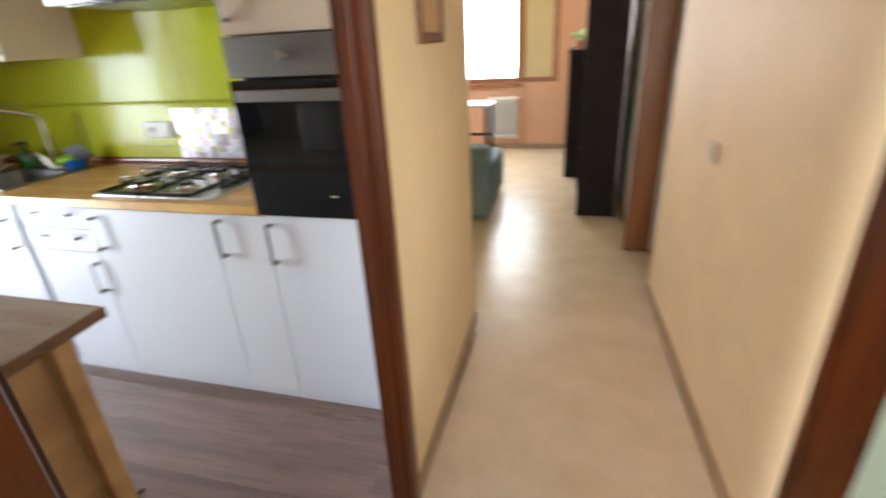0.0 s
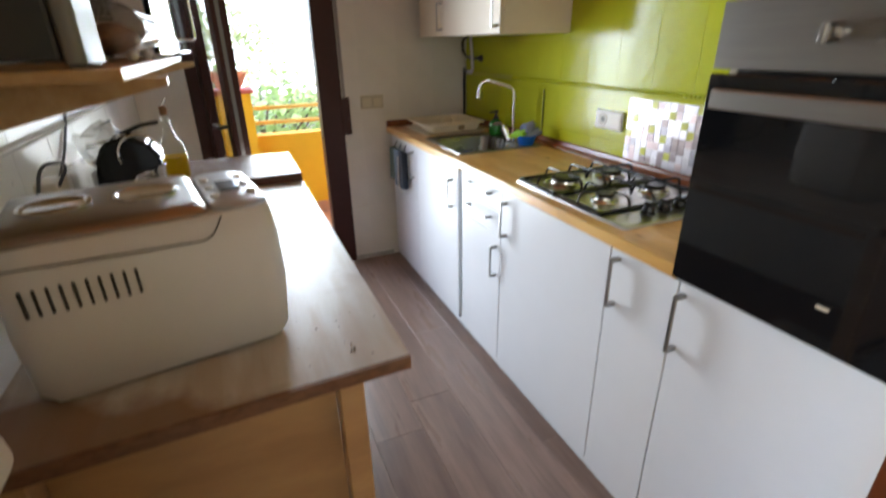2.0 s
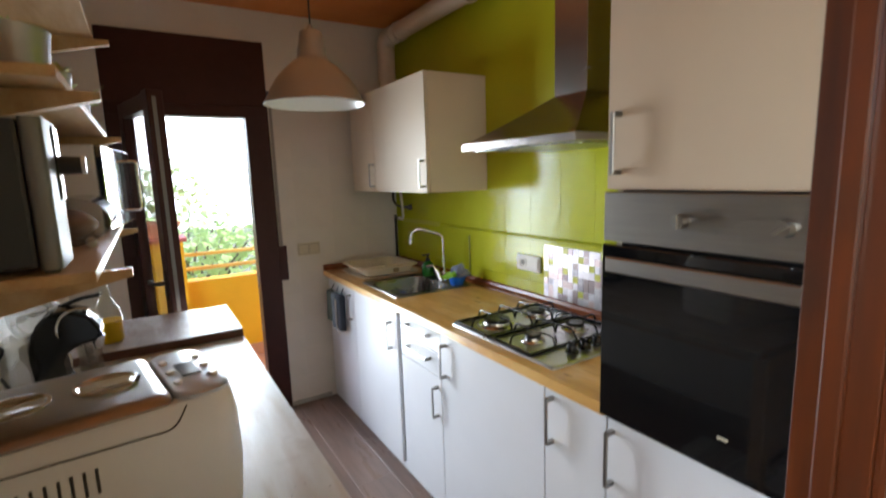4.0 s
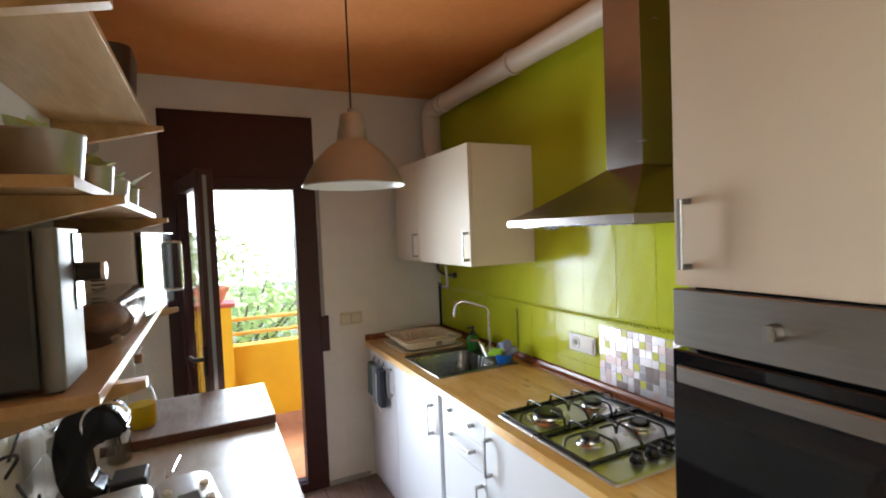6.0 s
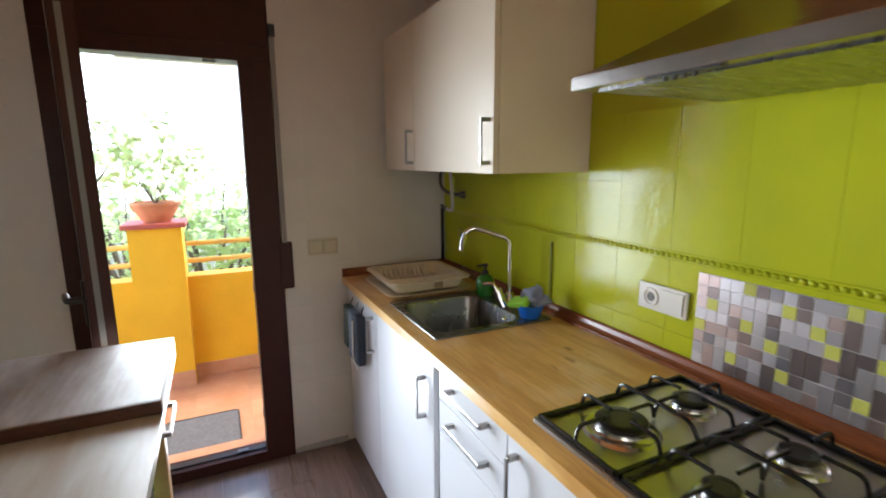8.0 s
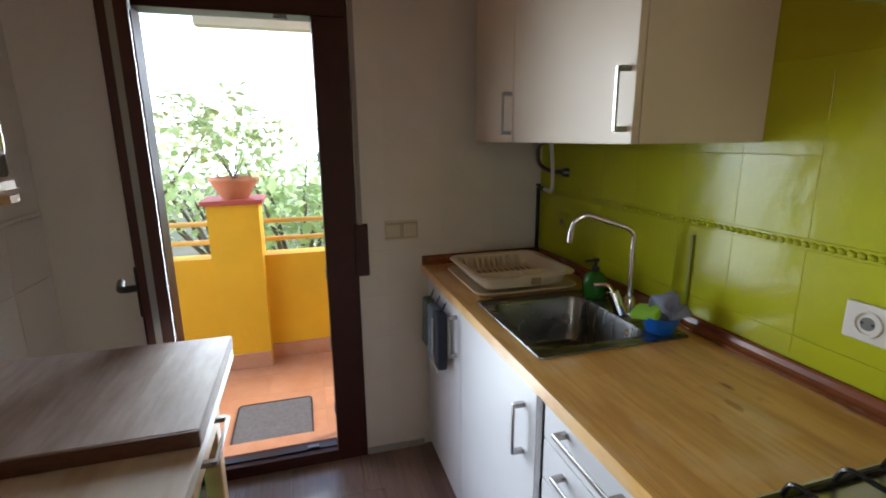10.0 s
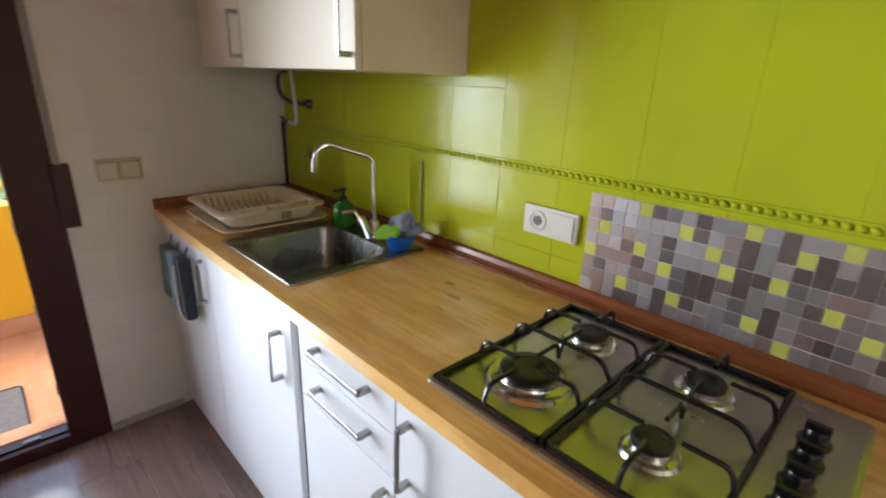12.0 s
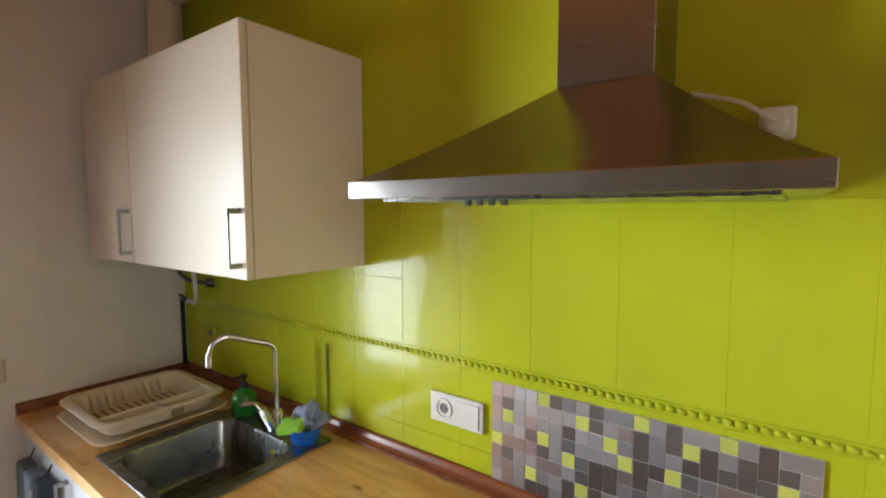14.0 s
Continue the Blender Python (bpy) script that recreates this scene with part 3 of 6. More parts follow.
for i in range(9):
    y0, y1 = rows[i], rows[i + 1]
    cuts = [0.0]
    while cuts[-1] < 2.345:
        cuts.append(min(2.345, cuts[-1] + krng.uniform(0.45, 0.9)))
    for a, b in zip(cuts, cuts[1:]):
        spans = [(a, b)]
        if y1 > SY0 + 0.01 and y0 < SY1 - 0.01:
            spans = [q for q in ((a, min(b, SX0)), (max(a, SX1), b)) if q[1] - q[0] > 0.01]
        for u, v in spans:
            part("stave", box(B(), u + 0.00006, v - 0.00006, y0 + 0.00006, y1 - 0.00006, 0.866, 0.90, 0.0001), M_TOP, counter)

mould = thing("worktop_moulding", (1.17, -0.01, 0.9), "reddish-brown wooden moulding along the back of the worktop", "moulding")
prof = [(-0.002, 0.901), (-0.030, 0.901), (-0.030, 0.909), (-0.022, 0.914), (-0.016, 0.920), (-0.012, 0.932), (-0.007, 0.937), (-0.002, 0.937)]
part("back_strip", prism(B(), prof, "x", 0.031, 2.345), M_DARKTRIM, mould)
part("side_strip", prism(B(), [(-u, v) for u, v in prof], "y", -0.575, -0.001), M_DARKTRIM, mould)


def ring_loops(bm, loops, close_bottom=True, close_top=False):
    vs = [[bm.verts.new(p) for p in lp] for lp in loops]
    n = len(vs[0])
    for a, b in zip(vs, vs[1:]):
        for i in range(n):
            bm.faces.new((a[i], a[(i + 1) % n], b[(i + 1) % n], b[i]))
    if close_bottom:
        bm.faces.new(vs[-1])
    if close_top:
        bm.faces.new(vs[0][::-1])
    return bm


def rrect(x0, x1, y0, y1, z, r, k=5):
    out = []
    for cx, cy, a0 in ((x1 - r, y1 - r, 0), (x0 + r, y1 - r, 90), (x0 + r, y0 + r, 180), (x1 - r, y0 + r, 270)):
        for i in range(k + 1):
            a = radians(a0 + 90 * i / k)
            out.append((cx + r * math.cos(a), cy + r * math.sin(a), z))
    return out


sink = thing("sink", (0.78, -0.29, 0.74), "square stainless steel inset sink with a rounded bowl", "sink")
part("rim", ring_loops(B(), [rrect(0.55, 1.01, -0.522, -0.06, 0.901, 0.012), rrect(0.551, 1.009, -0.521, -0.061, 0.905, 0.012), rrect(0.556, 1.004, -0.516, -0.066, 0.905, 0.010), rrect(0.562, 0.998, -0.510, -0.072, 0.9025, 0.010), rrect(0.602, 0.963, -0.492, -0.157, 0.9025, 0.05)], close_bottom=False), M_SINK, sink, smooth=True)
part("bowl", ring_loops(B(), [rrect(0.602, 0.963, -0.492, -0.157, 0.9025, 0.05), rrect(0.606, 0.959, -0.488, -0.161, 0.893, 0.05), rrect(0.612, 0.953, -0.482, -0.167, 0.78, 0.05), rrect(0.625, 0.94, -0.469, -0.18, 0.755, 0.045), rrect(0.66, 0.905, -0.435, -0.215, 0.750, 0.03)]), M_SINK, sink, smooth=True)
part("drain", lathe(B(), 0.78, -0.32, 0.751, [(0.038, 0), (0.034, 0.003), (0.026, 0.001), (0, 0.001)], 24), M_CHROME, sink, smooth=True)
part("overflow", lathe(B(), 0.93, -0.21, 0.902, [(0.012, 0), (0.010, 0.003), (0, 0.003)], 16), M_CHROME, sink)

M_HOBSTEEL = material("satin_hob_steel", (0.52, 0.50, 0.48), 0.28, metal=1.0, spots=0.10, scale=6)
hob = thing("gas_hob", (1.82, -0.3, 0.90), "stainless steel four-burner gas hob with black cast grates", "gas hob")
part("plate", ring_loops(B(), [rrect(1.531, 2.115, -0.531, -0.062, 0.9005, 0.014), rrect(1.533, 2.113, -0.529, -0.064, 0.907, 0.013), rrect(1.54, 2.106, -0.522, -0.071, 0.909, 0.012)]), M_HOBSTEEL, hob)
for gx0, gx1 in ((1.550, 1.768), (1.782, 1.998)):
    bm = B()
    y0, y1 = -0.518, -0.078
    for a, b in (((gx0, y0), (gx1, y0)), ((gx1, y0), (gx1, y1)), ((gx1, y1), (gx0, y1)), ((gx0, y1), (gx0, y0))):
        box(bm, min(a[0], b[0]) - 0.005, max(a[0], b[0]) + 0.005, min(a[1], b[1]) - 0.005, max(a[1], b[1]) + 0.005, 0.909, 0.920, 0.0025)
    g = part("grate", bm, M_BLACK, hob)
    cx = (gx0 + gx1) / 2
    for cy in (-0.405, -0.192):
        for sx, sy, ex, ey in ((cx - 0.02, cy, gx0, cy), (cx + 0.035, cy, gx1, cy), (cx, cy - 0.035, cx, y0 if cy < -0.3 else -0.298), (cx, cy + 0.035, cx, -0.298 if cy < -0.3 else y1)):
            pts = arc([(sx, sy, 0.948), (ex + (sx - ex) * 0.12, ey + (sy - ey) * 0.12, 0.948), (ex, ey, 0.914)], 0.02, 4)
            part("arm", tube(B(), pts, 0.0042, 8), M_BLACK, g, smooth=True)
    part("cross_bar", tube(B(), arc([(gx0, -0.298, 0.914), (gx0 + 0.012, -0.298, 0.950), (gx1 - 0.024, -0.298, 0.950), (gx1, -0.298, 0.914)], 0.025, 5), 0.0045, 8), M_BLACK, g, smooth=True)
M_BURNER = material("bright_burner_alloy", (0.62, 0.61, 0.59), 0.22, metal=1.0)
M_CAP = material("black_burner_enamel", (0.010, 0.010, 0.010), 0.3, gloss=0.45, bump=0.05)
for bx, by, r in ((1.66, -0.395, 0.046), (1.662, -0.188, 0.033), (1.888, -0.192, 0.030), (1.888, -0.408, 0.026)):
    bn = part("burner", lathe(B(), bx, by, 0.909, [(r * 1.75, 0), (r * 1.6, 0.005), (r * 1.5, 0.003), (r * 1.2, 0.006), (r * 1.16, 0.008), (r * 1.14, 0.016), (r * 1.0, 0.018), (0, 0.018)], 36), M_BURNER, hob, smooth=True)
    part("cap", lathe(B(), bx, by, 0.927, [(r * 1.12, -0.003), (r * 1.16, 0.0), (r * 1.16, 0.007), (r * 1.04, 0.010), (r * 0.70, 0.010), (r * 0.66, 0.0085), (0, 0.0085)], 32), M_CAP, bn, smooth=True)
for i in range(4):
    ky = -0.195 - 0.062 * i
    k = part("knob", lathe(B(), 2.05, ky, 0.909, [(0.023, 0), (0.023, 0.005), (0.018, 0.007), (0.017, 0.022), (0.015, 0.026), (0, 0.026)], 24), M_BLACK, hob, smooth=True)
    part("grip", box(B(), 2.033, 2.067, ky - 0.005, ky + 0.005, 0.930, 0.944, 0.002), M_BLACK, k)

wallcab = thing("wall_cabinet", (0.6, -0.18, 1.426), "cream laminate wall cabinet with two doors above the sink", "kitchen cabinet")
part("body", box(B(), 0.13, 1.096, -0.35, -0.003, 1.426, 2.005, 0.001), M_CREAMLAM, wallcab)
for a, b, hx in ((0.13, 0.478, 0.486), (0.481, 1.096, 1.072)):
    f = part("door", box(B(), a, b, -0.37, -0.352, 1.426, 2.005, 0.0015), M_CREAMLAM, wallcab)
    handle(f, hx if hx > 1 else 0.462, -0.37, 1.452, 1.59)

hood = thing("extractor_hood", (1.817, -0.22, 1.587), "stainless steel pyramid extractor hood with a square chimney", "extractor hood")
M_HOODSTEEL = material("brushed_hood_steel", (0.36, 0.33, 0.31), 0.24, metal=1.0, spots=0.06, scale=3, stretch=(1, 1, 10))
bm = B()
lo = [(1.525, -0.448), (2.117, -0.448), (2.117, -0.004), (1.525, -0.004)]
hi = [(1.743, -0.16), (1.903, -0.16), (1.903, -0.004), (1.743, -0.004)]
steps = 8
loops = []
for k in range(steps + 1):
    t = k / steps
    s = t ** 1.12
    loops.append([(a[0] + (b[0] - a[0]) * t, a[1] + (b[1] - a[1]) * t, 1.628 + (1.796 - 1.628) * s) for a, b in zip(lo, hi)])
part("canopy", ring_loops(bm, loops, True, True), M_HOODSTEEL, hood)
rim = part("rim", box(B(), 1.523, 2.119, -0.45, -0.004, 1.602, 1.628, 0.001), M_HOODSTEEL, hood)
part("filter_panel", box(B(), 1.56, 2.08, -0.41, -0.03, 1.598, 1.602), M_SINK, hood)
part("chimney", box(B(), 1.743, 1.903, -0.16, -0.004, 1.796, CEIL - 0.004, 0.001), M_HOODSTEEL, hood)
sw = part("switch_strip", box(B(), 1.705, 1.842, -0.446, -0.43, 1.598, 1.6015), M_BLACKPLASTIC, hood)
for i in range(4):
    part("button", box(B(), 1.741 + 0.018 * i, 1.748 + 0.018 * i, -0.446, -0.438, 1.590, 1.5975, 0.001), M_BLACKPLASTIC, sw)

pg = thing("plug_socket", (2.06, -0.02, 1.74), "white wall socket with a plugged-in white cable behind the hood", "socket")
part("plate", box(B(), 2.035, 2.085, -0.028, -0.001, 1.698, 1.748, 0.004), M_WHITEPLASTIC, pg)
part("plug", cyl(B(), (2.057, -0.028, 1.722), (2.057, -0.05, 1.722), 0.019, 0.014, seg=16), M_WHITEPLASTIC, pg, smooth=True)
part("cable", tube(B(), arc([(2.057, -0.05, 1.722), (2.04, -0.06, 1.735), (2.01, -0.04, 1.76), (1.93, -0.008, 1.79)], 0.03, 6), 0.004, 8), M_WHITEPLASTIC, pg, smooth=True)

flue = thing("flue_pipe", (0.8, -0.11, 2.0), "cream-painted round flue pipe running under the ceiling into the wall cabinet", "pipe")
M_PIPE = material("cream_pipe_paint", (0.66, 0.56, 0.46), 0.5, spots=0.06)
part("pipe", cyl(B(), (0.28, -0.105, 2.395), (1.748, -0.105, 2.395), 0.052, seg=32), M_PIPE, flue, smooth=True)
part("elbow", tube(B(), arc([(0.30, -0.105, 2.395), (0.16, -0.105, 2.395), (0.16, -0.105, 2.13)], 0.12, 8), 0.058, 24), M_PIPE, flue, smooth=True)
part("drop_pipe", cyl(B(), (0.19, -0.105, 2.006), (0.165, -0.105, 2.2), 0.054, seg=32), M_PIPE, flue, smooth=True)
for x in (0.36, 1.1):
    part("collar", cyl(B(), (x, -0.105, 2.395), (x + 0.02, -0.105, 2.395), 0.061, seg=32), M_PIPE, flue, smooth=True)

M_HOSE = material("dark_steel_pipe", (0.10, 0.09, 0.08), 0.3, metal=0.8)
gas = thing("gas_pipe", (0.1, -0.05, 1.2), "dark gas pipe with a white hose under the wall cabinet", "gas pipe")
part("riser", cyl(B(), (0.028, -0.028, 0.94), (0.028, -0.028, 1.215), 0.009, seg=12), M_BLACK, gas, smooth=True)
part("elbow", tube(B(), arc([(0.028, -0.028, 1.20), (0.028, -0.028, 1.222), (0.115, -0.045, 1.222)], 0.02, 5), 0.010, 12), M_BLACK, gas, smooth=True)
part("tap_handle", box(B(), 0.045, 0.085, -0.052, -0.046, 1.232, 1.242, 0.002), M_BLACK, gas)
part("pipe", tube(B(), arc([(0.165, -0.07, 1.424), (0.09, -0.07, 1.41), (0.075, -0.06, 1.33), (0.14, -0.04, 1.30), (0.225, -0.022, 1.30)], 0.06, 8), 0.0085, 12), M_HOSE, gas, smooth=True)
part("flange", cyl(B(), (0.232, -0.002, 1.30), (0.226, -0.026, 1.30), 0.019, 0.015, seg=16), M_HOSE, gas, smooth=True)
part("hose", tube(B(), arc([(0.185, -0.06, 1.424), (0.20, -0.055, 1.30), (0.195, -0.05, 1.215), (0.115, -0.045, 1.222)], 0.05, 8), 0.0085, 12), M_WHITEPLASTIC, gas, smooth=True)


def socket_plate(name, label, x0, x1, z0, z1, y, mat, cells, group=""):
    s = thing(name, ((x0 + x1) / 2, y, (z0 + z1) / 2), label, "switch" if name == "light_switch" else "socket", group)
    part("plate", box(B(), x0, x1, y - 0.010, y - 0.0005, z0, z1, 0.003, 2), mat, s)
    w = (x1 - x0 - 0.016) / len(cells)
    for i, c in enumerate(cells):
        a = x0 + 0.008 + w * i
        cx, cz = a + w / 2, (z0 + z1) / 2
        if c == "socket":
            part("outlet", lathe_y(cx, y - 0.0105, cz, [(0.027, 0), (0.026, 0.003), (0.0215, 0.003), (0.020, -0.004), (0, -0.004)]), mat, s)
            # Flat grey disc with the shade of the socket hollow put into its colour.
            part("recess", lathe_y(cx, y - 0.0099, cz, [(0.0205, 0), (0, 0.0003)]), M_SOCKETSHADE, s)
            for dx in (-0.0095, 0.0095):
                part("pin_hole", cyl(B(), (cx + dx, y - 0.0108, cz), (cx + dx, y - 0.0100, cz), 0.0028, seg=10), M_BLACKPLASTIC, s)
        else:
            part("rocker", box(B(), a + 0.001, a + w - 0.001, y - 0.014, y - 0.0095, z0 + 0.008, z1 - 0.008, 0.0015), mat, s)
    return s


def lathe_y(x, y, z, profile):
    bm = lathe(B(), 0, 0, 0, profile, 24)
    bmesh.ops.transform(bm, matrix=Matrix.Translation((x, y, z)) @ Matrix.Rotation(radians(90), 4, "X"), verts=bm.verts)
    return bm


M_SOCKETSHADE = material("socket_shade_grey", (0.16, 0.155, 0.15), 0.5)
socket_plate("wall_socket", "white double wall plate with a round socket and a blank rocker", 1.343, 1.503, 1.040, 1.117, -0.004, M_WHITEPLASTIC, ["socket", "rocker"])
socket_plate("wall_socket", "green-painted round wall socket in the corner behind the tap", 0.18, 0.255, 1.06, 1.13, -0.002, M_GREEN, ["socket"])

M_CONDUIT = material("dark_green_painted_conduit", (0.22, 0.25, 0.012), 0.35)
cd = thing("cable_conduit", (0.915, -0.006, 1.05), "narrow green-painted cable conduit rising to the bead moulding", "conduit")
part("conduit", box(B(), 0.918, 0.928, -0.010, -0.003, 0.94, 1.168, 0.002), M_CONDUIT, cd)

# ---- things at the sink ----
M_GREENSOAP = material("green_plastic", (0.02, 0.17, 0.02), 0.2, coat=0.4)
M_BLUE = material("blue_plastic", (0.01, 0.14, 0.62), 0.3)
M_SPONGE = material("lime_sponge", (0.30, 0.62, 0.05), 0.9, bump=0.6, bump_scale=200)
M_CLOTH = material("blue_grey_cloth", (0.26, 0.30, 0.44), 0.9, spots=0.25, scale=20, bump=0.4, bump_scale=120)


# Dark tan strips carry the shade of the rack's openings in their colour.
M_RACKSHADE = material("slot_shade_tan", (0.30, 0.20, 0.11), 0.5)


def dish_rack():
    r = thing("dish_rack", (0.36, -0.31, 0.901), "cream plastic dish drainer on its drip tray beside the sink", "dish rack")
    x0, x1, y0, y1 = 0.165, 0.545, -0.505, -0.125
    tray = ring_loops(B(), [rrect(x0 + 0.03, x1 - 0.03, y0 + 0.03, y1 - 0.03, 0.901, 0.03), rrect(x0 - 0.006, x1 + 0.006, y0 - 0.006, y1 + 0.006, 0.917, 0.05), rrect(x0 - 0.010, x1 + 0.010, y0 - 0.010, y1 + 0.010, 0.920, 0.052), rrect(x0 - 0.006, x1 + 0.006, y0 - 0.006, y1 + 0.006, 0.923, 0.05), rrect(x0 + 0.03, x1 - 0.03, y0 + 0.03, y1 - 0.03, 0.908, 0.03)], True, True)
    part("drip_tray", tray, M_CREAMPLASTIC, r, smooth=True)
    lo, hi = 0.918, 0.968
    a = [rrect(x0 + 0.045, x1 - 0.045, y0 + 0.045, y1 - 0.045, lo, 0.03), rrect(x0 + 0.036, x1 - 0.036, y0 + 0.036, y1 - 0.036, lo + 0.006, 0.035), rrect(x0 + 0.020, x1 - 0.020, y0 + 0.020, y1 - 0.020, hi - 0.006, 0.045), rrect(x0 - 0.002, x1 + 0.002, y0 - 0.002, y1 + 0.002, hi - 0.004, 0.055), rrect(x0 - 0.004, x1 + 0.004, y0 - 0.004, y1 + 0.004, hi, 0.056), rrect(x0, x1, y0, y1, hi + 0.003, 0.055), rrect(x0 + 0.022, x1 - 0.022, y0 + 0.022, y1 - 0.022, hi + 0.002, 0.045), rrect(x0 + 0.027, x1 - 0.027, y0 + 0.027, y1 - 0.027, hi - 0.004, 0.04), rrect(x0 + 0.045, x1 - 0.045, y0 + 0.045, y1 - 0.045, lo + 0.007, 0.03)]
    part("rack", ring_loops(B(), a, True, True), M_CREAMPLASTIC, r, smooth=True)
    for i in range(11):
        y = y0 + 0.055 + i * 0.0235
        part("fin", prism(B(), [(x0 + 0.046, lo + 0.008), (x0 + 0.095, lo + 0.008), (x0 + 0.080, lo + 0.020), (x0 + 0.052, hi - 0.006), (x0 + 0.036, hi - 0.004)], "y", y, y + 0.007), M_CREAMPLASTIC, r)
        part("fin", prism(B(), [(x1 - 0.150, lo + 0.008), (x1 - 0.105, lo + 0.008), (x1 - 0.105, hi - 0.008), (x1 - 0.118, hi - 0.010), (x1 - 0.135, lo + 0.022)], "y", y, y + 0.007), M_CREAMPLASTIC, r)
        part("floor_slot", box(B(), x0 + 0.105, x1 - 0.160, y + 0.009, y + 0.018, lo + 0.0072, lo + 0.0082), M_RACKSHADE, r)
    part("divider", box(B(), x1 - 0.104, x1 - 0.098, y0 + 0.030, y1 - 0.030, lo + 0.008, hi - 0.002, 0.001), M_CREAMPLASTIC, r)
    part("cutlery_divider", box(B(), x1 - 0.097, x1 - 0.032, y0 + 0.185, y0 + 0.190, lo + 0.008, hi - 0.004, 0.001), M_CREAMPLASTIC, r)
    part("side_notch", box(B(), x1 - 0.0285, x1 - 0.0225, -0.30, -0.262, lo + 0.012, hi - 0.012, 0.001), M_RACKSHADE, r)


dish_rack()
tap = thing("kitchen_tap", (0.80, -0.105, 0.903), "tall chrome swan-neck kitchen tap with a single lever", "tap")
part("base", lathe(B(), 0.80, -0.105, 0.903, [(0.026, 0), (0.025, 0.010), (0.020, 0.016), (0.019, 0.045), (0.013, 0.055), (0, 0.055)], 24), M_CHROME, tap, smooth=True)
part("spout", tube(B(), arc([(0.80, -0.105, 0.95), (0.80, -0.105, 1.168), (0.737, -0.235, 1.212), (0.722, -0.268, 1.19), (0.720, -0.272, 1.15)], 0.03, 8), 0.0085, 16), M_CHROME, tap, smooth=True)
part("nozzle", cyl(B(), (0.720, -0.272, 1.165), (0.719, -0.274, 1.125), 0.0115, seg=18), M_CHROME, tap, smooth=True)
part("mixer_body", cyl(B(), (0.805, -0.135, 0.905), (0.784, -0.155, 0.970), 0.021, 0.019, seg=20), M_CHROME, tap, smooth=True)
part("lever", tube(B(), arc([(0.784, -0.155, 0.968), (0.774, -0.166, 0.992), (0.738, -0.190, 0.984)], 0.012, 5), 0.0075, 10), M_CHROME, tap, smooth=True)
soap = thing("soap_dispenser", (0.64, -0.125, 0.905), "green plastic soap pump bottle with a black pump", "soap dispenser")
part("bottle", lathe(B(), 0.628, -0.115, 0.904, [(0, 0), (0.036, 0), (0.041, 0.010), (0.041, 0.055), (0.034, 0.076), (0.020, 0.086), (0.013, 0.090), (0, 0.09)], 28), M_GREENSOAP, soap, smooth=True)
part("pump", lathe(B(), 0.628, -0.115, 0.994, [(0.014, 0), (0.014, 0.014), (0.006, 0.018), (0.006, 0.032), (0.012, 0.034), (0.011, 0.044), (0, 0.046)], 20), M_BLACKPLASTIC, soap, smooth=True)
part("nozzle", box(B(), 0.622, 0.634, -0.155, -0.115, 1.028, 1.036, 0.002), M_BLACKPLASTIC, soap)
bowl = thing("sponge_bowl", (0.945, -0.125, 0.905), "small blue plastic bowl holding a sponge and a cloth", "bowl")
part("bowl", lathe(B(), 0.953, -0.118, 0.9035, [(0, 0), (0.034, 0), (0.038, 0.006), (0.052, 0.05), (0.049, 0.05), (0.036, 0.008), (0, 0.006)], 28), M_BLUE, bowl, smooth=True)


def crumple(bm_src, amount, scale, seed):
    for v in bm_src.verts:
        n3 = noise.noise_vector(v.co * scale + Vector((seed, seed, seed)))
        v.co += n3 * amount
    return bm_src


def blob(x, y, z, rx, ry, rz, amount=0.012, scale=18, seed=0, sub=3):
    bm = B()
    bmesh.ops.create_icosphere(bm, subdivisions=sub, radius=1, matrix=Matrix.Translation((x, y, z)) @ Matrix.Diagonal((rx, ry, rz, 1)))
    return crumple(bm, amount, scale, seed)


sp = thing("sponge", (0.92, -0.14, 0.95), "lime green and yellow dish sponge leaning in the bowl", "sponge")
bm = B()
box(bm, -0.04, 0.04, -0.028, 0.028, -0.011, 0.011, 0.004, 2)
bmesh.ops.transform(bm, matrix=pose(0.938, -0.150, 0.960, 18, -12, 20), verts=bm.verts)
part("pad", bm, M_SPONGE, sp)
cl = thing("dishcloth", (0.95, -0.11, 0.97), "crumpled blue-grey dishcloth stuffed in the bowl", "cloth")
part("cloth", blob(0.966, -0.105, 0.972, 0.040, 0.032, 0.036, 0.034, 34, 3, 4), M_CLOTH, cl, smooth=True)

M_WHITECOTTON = material("white_tape", (0.72, 0.70, 0.66), 0.85)
M_MITT = material("grey_green_fabric", (0.10, 0.14, 0.12), 0.9, spots=0.3, scale=30, bump=0.3)
M_MITT3 = material("grey_blue_fabric", (0.20, 0.26, 0.34), 0.9, spots=0.3, scale=30, bump=0.3)
M_MITT2 = material("dark_blue_fabric", (0.03, 0.04, 0.06), 0.85, bump=0.3)
